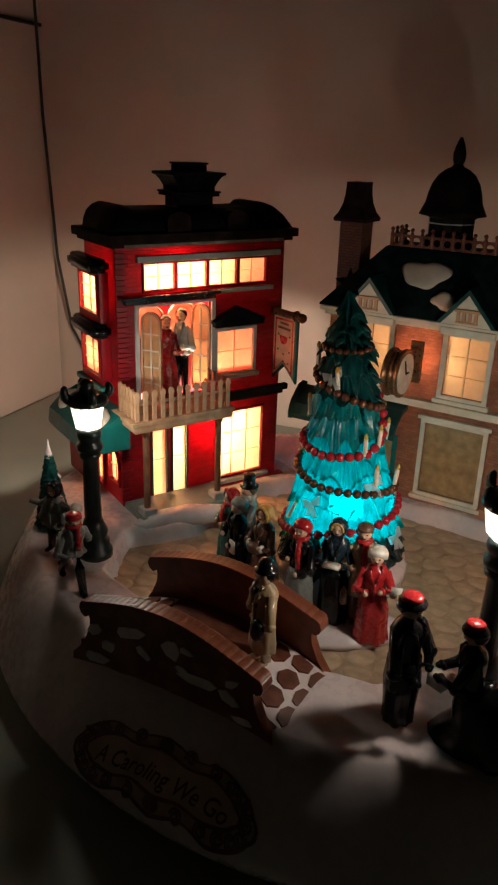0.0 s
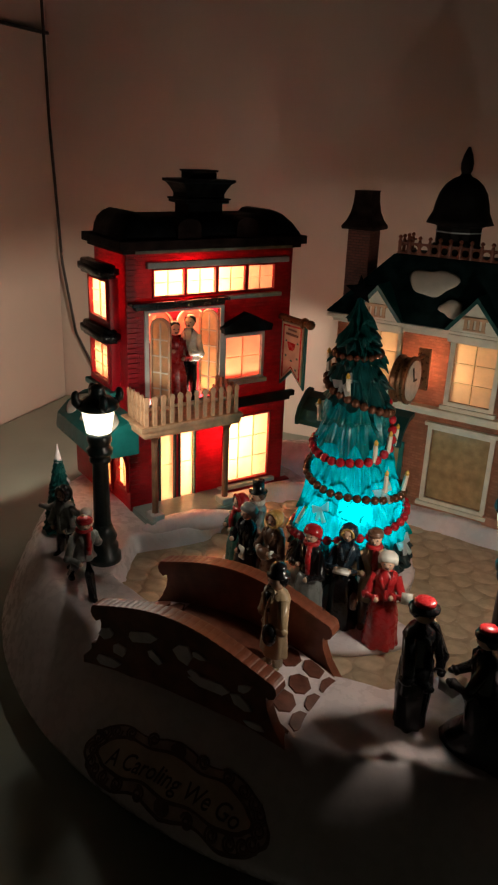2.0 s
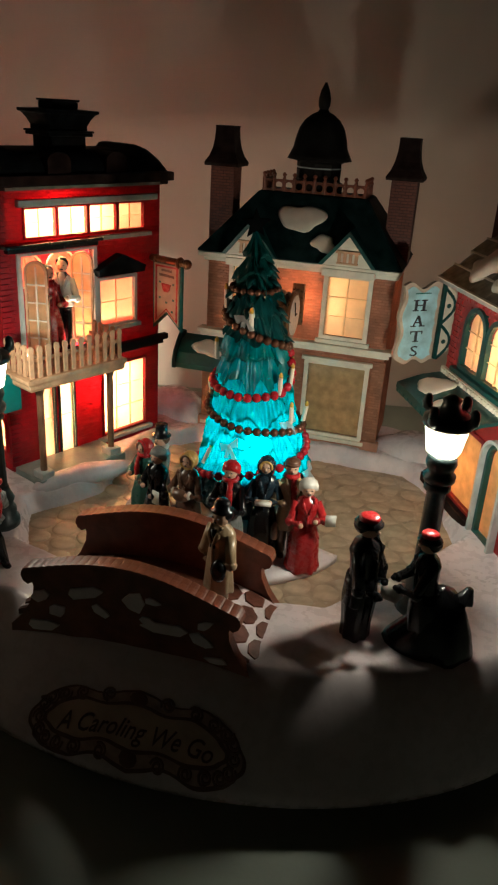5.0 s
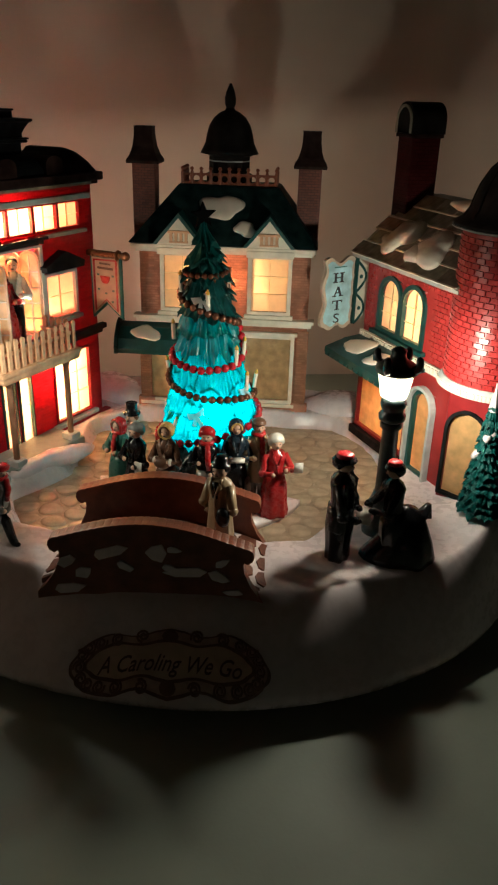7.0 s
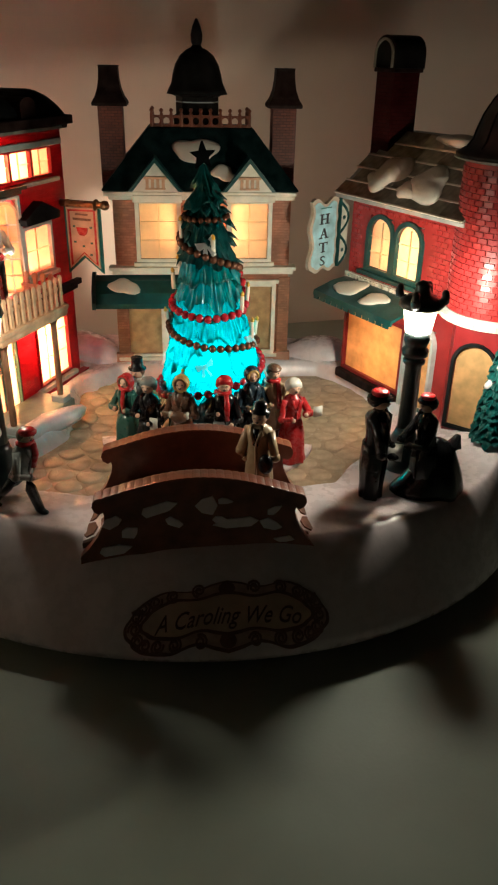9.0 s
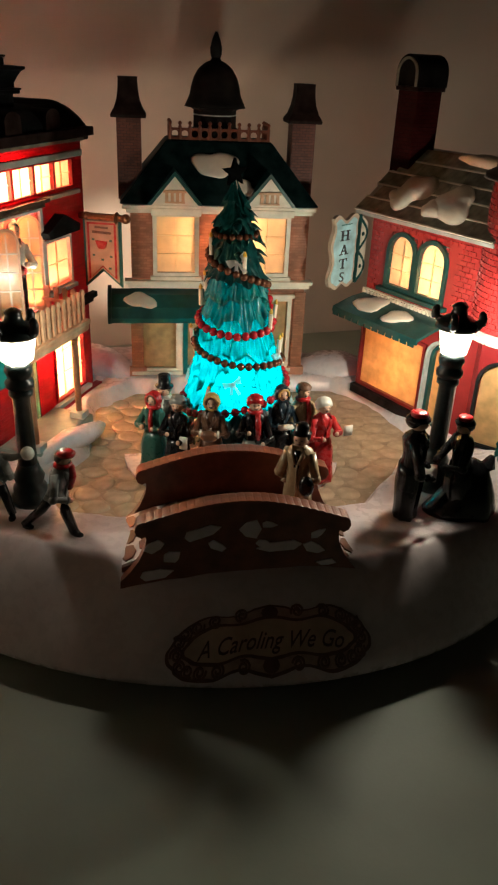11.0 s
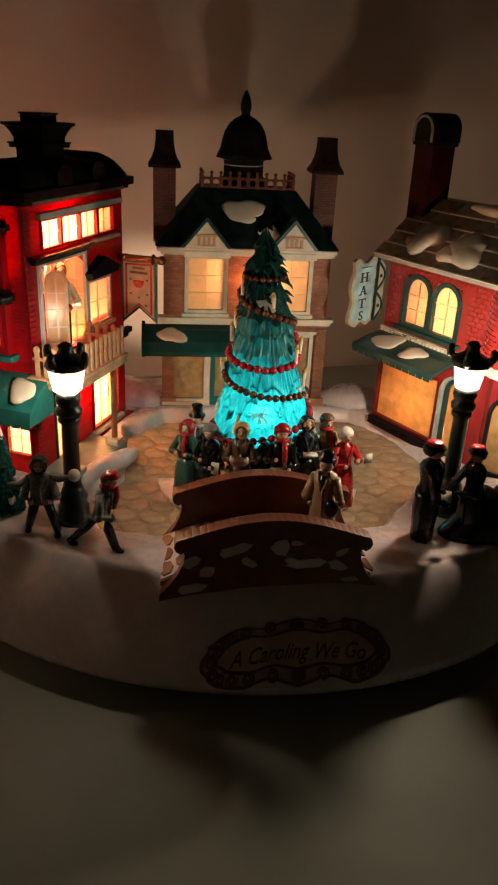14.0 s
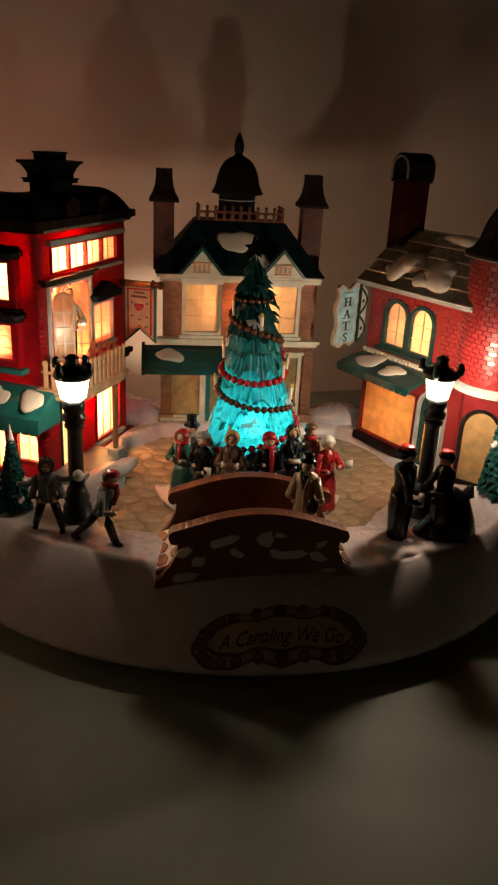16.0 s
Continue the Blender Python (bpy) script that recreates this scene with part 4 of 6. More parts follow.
def hat_house():
    h = thing("hat_shop", HAT_POSE, "red brick toy hat shop with a round turret and slate roof", "toy house")
    holes = [(0.0200, 0.0440, 0.0835, 0.1200), (0.0480, 0.0720, 0.0835, 0.1200), (0.0020, 0.0650, 0.0040, 0.0530), (0.0720, 0.0940, 0.0, 0.0580)]
    part("front_wall", wall(bmesh.new(), 0, 0.116, 0, 0.131, holes, 0, 0.003), BRICK_BED, h)
    part("side_wall", turned(wall(bmesh.new(), 0.003, 0.060, 0, 0.131, [], 0, 0.003), SIDE), BRICK_BED, h)
    # upper twin window
    for x0 in (0.0200, 0.0480):
        arched_window(h, x0 + 0.0010, x0 + 0.0230, 0.0850, 0.1188, 0.0, 0.0030, GREEN, PANE, 2, 3, BRICK_BED)
    part("window_ledge", B(0.0140, 0.0780, -0.0045, -0.0002, 0.0792, 0.0822, 0.0006), GREEN, h, "dark green sill under the twin windows")
    for k in range(29):
        part("dentil", B(0.0015 + k * 0.0037, 0.0040 + k * 0.0037, -0.0042, -0.0028, 0.0722, 0.0765, 0.0003), WHITE, h)
    part("string_course", B(-0.001, 0.1100, -0.0028, -0.0002, 0.0715, 0.0772, 0.0005), WHITE, h, "cream dentilled moulding")
    # shop window, door
    window(h, 0.0035, 0.0640, 0.0055, 0.0515, 0.0, 1, 1, HAT_RED, PANE_SHOP, t=0.0022, sill=False)
    part("shop_sill", B(-0.001, 0.0672, -0.0048, -0.0002, -0.004, 0.0028, 0.0010), BROWN_ROOF, h)
    arched_window(h, 0.0740, 0.0920, 0.0010, 0.0560, 0.0, 0.0024, GREEN, PANE_SHOP, 1, 1, HAT_RED, name="door")
    part("door_arch", ring_prism(bmesh.new(), arch(0.0692, 0.0968, -0.002, 0.0612), arch(0.0714, 0.0946, -0.002, 0.0590), -0.0046, -0.0004), GREY_TRIM, h, "cream dentilled door arch")
    # awning
    aw = bmesh.new()
    pr = [(0.0, 0.0745), (-0.0150, 0.0725), (-0.0310, 0.0675), (-0.0314, 0.0640), (-0.0302, 0.0638), (-0.0296, 0.0660), (-0.0145, 0.0705), (0.0, 0.0722)]
    prism(aw, pr, 0.0, 0.083)
    for k in range(12):
        c = 0.0034 + 0.0068 * k
        box(aw, -0.0313, -0.0304, c - 0.0028, c + 0.0028, 0.0616, 0.0643, 0.0003)
    turned(aw, Matrix(((0, 1, 0, 0.0020), (1, 0, 0, -0.0008), (0, 0, 1, 0), (0, 0, 0, 1))))
    aw = part("awning", aw, GREEN, h, "dark green scalloped awning with snow patches")
    smooth(part("snow_patch", patch(bmesh.new(), (0.0240, -0.0165, 0.0724), 0.0105, 0.0118, 0.0016, 21, pose(0, 0, 0, 16)), ROOF_SNOW, aw))
    smooth(part("snow_patch", patch(bmesh.new(), (0.0530, -0.0190, 0.0718), 0.0100, 0.0078, 0.0016, 22, pose(0, 0, 0, 17)), ROOF_SNOW, aw))
    # roof
    rise, run = 0.0390, 0.0460
    deck = prism(bmesh.new(), [(-0.0085, 0.1300), (0.0375, 0.1690), (0.060, 0.1690), (0.060, 0.1270), (-0.0085, 0.1280)], -0.010, 0.112)
    turned(deck, SIDE)
    part("roof", deck, GREY_TRIM, h, "grey roof with a pale eaves board")
    tilt = math.degrees(math.atan2(rise, run))
    shingle = None
    for r in range(5):
        for k in range(6):
            x = -0.0090 + k * 0.0203 + (0.006 if r % 2 else 0.0)
            if shingle is None:
                shingle = part("shingle", box(bmesh.new(), 0, 0.0199, 0, 0.0118, 0, 0.0019, 0.0003), SLATE, h)
                ob = shingle
            else:
                ob = new("shingle", shingle.data)
                ob.parent = h
            f = r / 5
            ob.matrix_basis = pose(x, -0.0088 + run * f, 0.1306 + rise * f, tilt - 2.0, 0, 0)
        part("pale_edge", B(-0.0092, 0.1118, -0.0011, 0.0001, 0.0010, 0.0021, 0.0002), WHITE, h).matrix_basis = pose(0, -0.0088 + run * f, 0.1306 + rise * f, tilt - 2.0, 0, 0)
    for x, d, rx, ry, rz, seed in ((0.027, 0.0220, 0.0135, 0.0150, 0.0050, 31), (0.0215, 0.0145, 0.0095, 0.0075, 0.0040, 36), (0.066, 0.0185, 0.0150, 0.0135, 0.0050, 33), (0.0535, 0.0115, 0.0100, 0.0062, 0.0036, 38)):
        snow_lump(h, (x, -0.0088 + d * math.cos(math.radians(tilt)), 0.1322 + d * math.sin(math.radians(tilt))), rx, ry, rz, seed, pose(0, 0, 0, tilt))
    snow_lump(h, (0.062, 0.0340, 0.1680), 0.0220, 0.0060, 0.0040, 34, pose(0, 0, 0, 20))
    return h


hat = hat_house()


def serif_letter(ch, w, h):
    """One roman capital in x and y round the origin, with thick and thin strokes and flat serifs."""
    bm = bmesh.new()
    x, y, thick, thin, d = w / 2, h / 2, w * 0.20, w * 0.075, 0.00015

    def stroke(x0, y0, x1, y1, wide):
        m = Matrix(((1, 0, 0, 0), (0, 0, 1, 0), (0, 1, 0, 0), (0, 0, 0, 1)))
        own = prism(bmesh.new(), [(x0 - wide / 2, y0), (x0 + wide / 2, y0), (x1 + wide / 2, y1), (x1 - wide / 2, y1)], -d, d)
        turned(own, m)
        me = bpy.data.meshes.new("stroke")
        own.to_mesh(me)
        own.free()
        bm.from_mesh(me)
        bpy.data.meshes.remove(me)

    def foot(cx, cy, wide):
        stroke(cx, cy - thin / 2, cx, cy + thin / 2, wide)
    if ch == "H":
        for sx in (-0.62, 0.62):
            stroke(sx * x, -y, sx * x, y, thick)
            for cy in (-y + thin / 2, y - thin / 2):
                foot(sx * x, cy, thick * 2.3)
        foot(0, 0, x * 1.2)
    elif ch == "A":
        stroke(-0.70 * x, -y, -0.02 * x, y, thin * 1.3)
        stroke(0.62 * x, -y, -0.02 * x, y, thick)
        foot(-0.05 * x, -0.25 * y, x * 0.9)
        foot(-0.68 * x, -y + thin / 2, thick * 2)
        foot(0.66 * x, -y + thin / 2, thick * 2.2)
    elif ch == "T":
        stroke(0, -y, 0, y, thick)
        foot(0, y - thin / 2, w * 0.92)
        foot(0, -y + thin / 2, thick * 2.3)
        for sx in (-1, 1):
            stroke(sx * x * 0.86, y - h * 0.26, sx * x * 0.90, y, thin)
    else:
        bm.free()
        bm = turned(lettering("S", h * 1.38, extrude=d), Matrix.Diagonal((1.35, 1, 1, 1)))
    return bm


def hat_sign():
    """The sign stands out from the shop's corner."""
    p0, p1 = Vector((0.0750, 0.0495)), Vector((0.0990, 0.0735))
    m = HAT_POSE.inverted() @ pose(p0.x, p0.y, 0, 0, 0, math.degrees(math.atan2(p1.y - p0.y, p1.x - p0.x)))
    w, z0, z1 = 0.0270, 0.0785, 0.1265
    pts = []
    for i in range(13):
        f = i / 12
        pts.append((w * f, z0 + 0.0016 * math.cos(4 * math.pi * f)))
    for i in range(1, 13):
        f = i / 12
        pts.append((w - 0.0012 * math.sin(4 * math.pi * f) ** 2, z0 + (z1 - z0) * f))
    for i in range(1, 13):
        f = i / 12
        pts.append((w * (1 - f), z1 + 0.0022 * math.sin(3 * math.pi * f)))
    for i in range(1, 12):
        f = i / 12
        pts.append((0.0016 * math.sin(4 * math.pi * f), z1 - (z1 - z0) * f))
    cx, cz = w / 2, (z0 + z1) / 2
    board = part("sign_board", prism(bmesh.new(), pts, -0.0014, 0.0014), SIGN_EDGE, hat, "wavy cream-edged blue sign lettered HATS")
    part("sign_panel", prism(bmesh.new(), [(cx + (x - cx) * 0.84, cz + (z - cz) * 0.90) for x, z in pts], -0.0018, 0.0018), SIGN_BLUE, board)
    for i, ch in enumerate("HATS"):
        bm = turned(serif_letter(ch, 0.0092, 0.0070), pose(cx - 0.0012, -0.0020, 0.1145 - i * 0.0098, 90, 0, 0))
        part("letter", bm, SIGN_TEXT, board)
    part("printed_bar", B(cx - 0.0055, cx + 0.0055, -0.0021, -0.0018, 0.1216, 0.1222), TEAL, board)
    board.matrix_basis = m
    arm = bmesh.new()
    box(arm, 0.0285, 0.0310, -0.0012, 0.0012, 0.0790, 0.1270, 0.0005)
    for z, s in ((0.0900, 1), (0.1130, -1)):
        tube(arm, [(0.0305 + 0.0085 * math.sin(math.pi * i / 8), 0, z - 0.011 + 0.022 * i / 8) for i in range(9)], 0.0012)
        ball(arm, (0.0345, 0, z), 0.0016)
    br = part("sign_bracket", arm, GREEN, hat, "dark green scrolled sign bracket")
    br.matrix_basis = m
    part("bracket_panel", prism(bmesh.new(), [(0.0310, 0.0800), (0.0390, 0.0840), (0.0400, 0.1200), (0.0310, 0.1265)], -0.0004, 0.0004), WHITE, br)


hat_sign()


def hat_chimney():
    m = HAT_POSE.inverted() @ pose(0.1297, 0.0860, 0, 0, 0, -60)
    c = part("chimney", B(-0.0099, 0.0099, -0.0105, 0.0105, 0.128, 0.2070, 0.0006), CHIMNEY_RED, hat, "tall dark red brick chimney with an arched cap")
    c.matrix_basis = m
    part("chimney_lip", B(-0.0114, 0.0114, -0.0120, 0.0120, 0.2065, 0.2090, 0.0006), BROWN_ROOF, c)
    cap = part("chimney_cap", prism(bmesh.new(), arch(-0.0118, 0.0118, 0.2090, 0.2285, 14, 0.0113), -0.0124, 0.0124), DOME, c, "dark barrel-topped chimney cap")
    part("cap_trim", ring_prism(bmesh.new(), arch(-0.0102, 0.0102, 0.2092, 0.2268, 14, 0.0100), arch(-0.0089, 0.0089, 0.2092, 0.2253, 14, 0.0088), -0.0137, -0.0125), SLATE, cap)


hat_chimney()

R_TURRET = 0.0320
WINDOW_SIDES = (-75, -12)


def turret():
    drum = lathe(bmesh.new(), [(R_TURRET, 0.0780), (R_TURRET, 0.1180), (R_TURRET, 0.1480), (R_TURRET, 0.1665), (R_TURRET - 0.003, 0.1665), (R_TURRET - 0.003, 0.1480), (R_TURRET - 0.003, 0.1180), (R_TURRET - 0.003, 0.0780)], 72)
    gone = []
    for f in drum.faces:
        c = f.calc_center_median()
        az = math.degrees(math.atan2(c.y, c.x))
        if 0.118 < c.z < 0.148 and any(abs(az - w) < 18 for w in WINDOW_SIDES):
            gone.append(f)
    bmesh.ops.delete(drum, geom=gone, context="FACES")
    t = part("turret", drum, BRICK_BED, hat, "round red brick turret")
    t.matrix_basis = Matrix.Translation(HT) @ pose(0, 0, 0, 0, 0, 56)
    part("turret_floor", lathe(bmesh.new(), [(R_TURRET + 0.0022, 0.0722), (R_TURRET + 0.0028, 0.0728), (R_TURRET + 0.0028, 0.0764), (R_TURRET + 0.0008, 0.0785)], 56), GREY_TRIM, t, "pale dentilled ring round the turret")
    for k in range(64):
        a = math.radians(-250 + k * 3.6)
        ob = part("dentil", B(-0.0008, 0.0008, -0.0005, 0.0005, 0.0729, 0.0762), WHITE, t) if k == 0 else new("dentil", ob.data)
        ob.parent = t
        ob.matrix_basis = pose((R_TURRET + 0.0031) * math.cos(a), (R_TURRET + 0.0031) * math.sin(a), 0, 0, 0, math.degrees(a) + 90)
    # lower storey on six sides, two of them with a wide arch
    for k in range(6):
        a = -124 + 60 * k
        r = R_TURRET * 0.82
        half = r * math.tan(math.radians(30))
        m = pose(0, 0, 0, 0, 0, a + 90) @ Matrix.Translation((0, -r, 0))
        w = half * 0.84
        open_side = k in (0, 1)
        side = part("turret_side", wall(bmesh.new(), -half, half, -0.004, 0.0721, [(-w, w, 0.0040, 0.0600)] if open_side else [], 0, 0.003), HAT_RED, t)
        side.matrix_basis = m
        if open_side:
            win = arched_window(t, -w, w, 0.0050, 0.0600, 0.0, 0.0020, DARK_ROOF, PANE_SHOP, 1, 1, HAT_RED)
            win.matrix_basis = m
    smooth(part("turret_roof", lathe(bmesh.new(), [(R_TURRET + 0.0060, 0.1660), (R_TURRET + 0.0060, 0.1680), (R_TURRET + 0.001, 0.1705), (0.0300, 0.1750), (0.0282, 0.1815), (0.0260, 0.1880), (0.0215, 0.1960), (0.0150, 0.2020), (0.0080, 0.2060), (0.0050, 0.2085), (0.0038, 0.2140), (0.0022, 0.2200)], 32), TURRET_ROOF, t, "dark brown bell-shaped turret roof"))
    part("eave_ring", lathe(bmesh.new(), [(R_TURRET + 0.0020, 0.1640), (R_TURRET + 0.0066, 0.1652), (R_TURRET + 0.0066, 0.1659), (R_TURRET + 0.0020, 0.1659)], 56), GREY_TRIM, t, "pale ring under the turret eaves")
    for k in range(12):
        a = math.radians(30 * k)
        part("roof_rib", tube(bmesh.new(), [(r * math.cos(a), r * math.sin(a), z + 0.0003) for r, z in ((0.0330, 0.1706), (0.0300, 0.1750), (0.0282, 0.1815), (0.0260, 0.1880), (0.0215, 0.1960), (0.0150, 0.2020))], 0.0006, 5), DOME, t)
    v = tube(bmesh.new(), [(0, 0, 0.2180), (0, 0, 0.2370)], 0.0014)
    ball(v, (0, 0, 0.2375), 0.0024)
    box(v, -0.0150, 0.0130, -0.0012, 0.0012, 0.2252, 0.2278)
    prism(v, [(-0.0210, 0.2265), (-0.0110, 0.2325), (-0.0125, 0.2265), (-0.0110, 0.2205)], -0.0014, 0.0012)
    prism(v, [(0.0080, 0.2290), (0.0145, 0.2320), (0.0130, 0.2265), (0.0145, 0.2210), (0.0080, 0.2240)], -0.0010, 0.0010)
    part("weather_vane", v, BLACK, t, "black arrow weather vane")
    # upper arched window with a green sill
    for a in WINDOW_SIDES:
        m = pose(0, 0, 0, 0, 0, a + 90) @ Matrix.Translation((0, -R_TURRET - 0.0012, 0))
        win = arched_window(t, -0.0110, 0.0110, 0.1180, 0.1510, 0.0, 0.0028, GREEN, PANE, 2, 2)
        win.matrix_basis = m
        part("sill", B(-0.0160, 0.0160, -0.0050, 0.0015, 0.1115, 0.1150, 0.0008), GREEN, win)
    return t


TUR = turret()


# ---- street lamps ----
def street_lamp(x, y, rise=0.0):
    t = thing("street_lamp", pose(x, y, ground(x, y) - 0.001 + rise, 0, 0, 20), "black toy street lamp with a glowing lantern and crown top", "street lamp", "street lamps on the square")
    smooth(part("base", lathe(bmesh.new(), [(0.0105, -rise), (0.0105, 0.004), (0.0090, 0.0055), (0.0090, 0.010), (0.0072, 0.012), (0.0084, 0.016), (0.0062, 0.021), (0.0054, 0.024)], 16), IRON, t))
    smooth(part("post", lathe(bmesh.new(), [(0.0051, 0.022), (0.0045, 0.062), (0.0062, 0.0635), (0.0062, 0.0655), (0.0050, 0.067)], 14), IRON, t))
    smooth(part("collar", lathe(bmesh.new(), [(0.0050, 0.0665), (0.0072, 0.0680), (0.0075, 0.0708), (0.0058, 0.0726), (0.0064, 0.0746), (0.0072, 0.0766), (0.0068, 0.0788), (0.0060, 0.0806)], 16), IRON, t))
    g = part("lantern_glass", lathe(bmesh.new(), [(0.0058, 0.0804), (0.0078, 0.0818), (0.0101, 0.0942), (0.0104, 0.0950)], 6), LAMP_GLASS, t, "glowing warm lantern glass")
    g.visible_shadow = False
    crown = lathe(bmesh.new(), [(0.0109, 0.0947), (0.0118, 0.0960), (0.0112, 0.0985), (0.0078, 0.1008), (0.0048, 0.1022), (0.0038, 0.1055), (0.0044, 0.1069), (0.0026, 0.1083), (0.0010, 0.1091)], 14)
    smooth(part("crown", crown, IRON, t))
    for k in range(4):
        a = math.radians(45 + 90 * k)
        c, s = math.cos(a), math.sin(a)
        bm = tube(bmesh.new(), [(r * c, r * s, z) for r, z in ((0.0080, 0.0978), (0.0106, 0.0980), (0.0121, 0.0996), (0.0126, 0.1022), (0.0121, 0.1044), (0.0117, 0.1058))], [0.0024, 0.0028, 0.0026, 0.0022, 0.0020, 0.0009], 8)
        smooth(part("scroll", bm, IRON, t))
    return t


street_lamp(*LAMP_L)
street_lamp(*LAMP_R, 0.0035)


# ---- the big lit tree ----
def tree_radius(z):
    pts = ((0.0, 0.0350), (0.012, 0.0347), (0.030, 0.0322), (0.050, 0.0275), (0.075, 0.0224), (0.095, 0.0188), (0.110, 0.0163), (0.125, 0.0138), (0.138, 0.0104), (0.150, 0.0074), (0.160, 0.0044), (0.170, 0.0012))
    for (a, p), (b, q) in zip(pts, pts[1:]):
        if z <= b:
            return p + (q - p) * (z - a) / (b - a)
    return 0.001


def boughs(rng, radius, levels, end, droop, seg=160, tuck=0.96, lip=1.04, steps=5, fringe=600, grain=1.0, flute=0.0):
    """One skin of stepped tiers of drooping leaves; levels are the heights of their lower edges."""
    tiers = [(z, rng.uniform(0, 6.28), rng.uniform(0, 6.28), max(7, round(radius(z) * fringe))) for z in levels + [end]]

    def leaf(i, a):
        z, p, q, n = tiers[i]
        size = 0.70 + 1.5 * noise.noise((2.2 * math.cos(a) + 9 * i, 2.2 * math.sin(a), p))
        return max(0.1, size) * (1 - abs(math.sin(n * a / 2 + p + 0.9 * math.sin(3 * a + q) + 0.5 * math.sin(5 * a - p)))) ** 0.75

    where = [(i, k / steps) for i in range(len(levels)) for k in range(steps + 1)]

    def wave(r, z, a, k):
        i, f = where[k]
        l0, l1 = leaf(i, a), leaf(i + 1, a)
        z0, z1 = tiers[i][0] - droop * l0, tiers[i + 1][0] - droop * l1 + 0.0002
        zz = z0 + (z1 - z0) * f
        puff = lip + (tuck - lip) * f ** 0.8 + 0.05 * (1 - f) * (l0 - 0.5)
        rough = 0.06 * noise.noise((7 * math.cos(a) + i, 7 * math.sin(a), zz * 110)) + 0.02 * noise.noise((18 * math.cos(a), 18 * math.sin(a), zz * 340))
        rough += flute * (noise.noise((13 * math.cos(a) + 2 * i, 13 * math.sin(a), zz * 45)) + 0.6 * noise.noise((30 * math.cos(a), 30 * math.sin(a) + i, zz * 70)))
        return radius(max(0.0, zz)) * (puff + grain * rough), zz
    return lathe(bmesh.new(), [(0, 0)] * len(where), seg, wave=wave, caps=False)


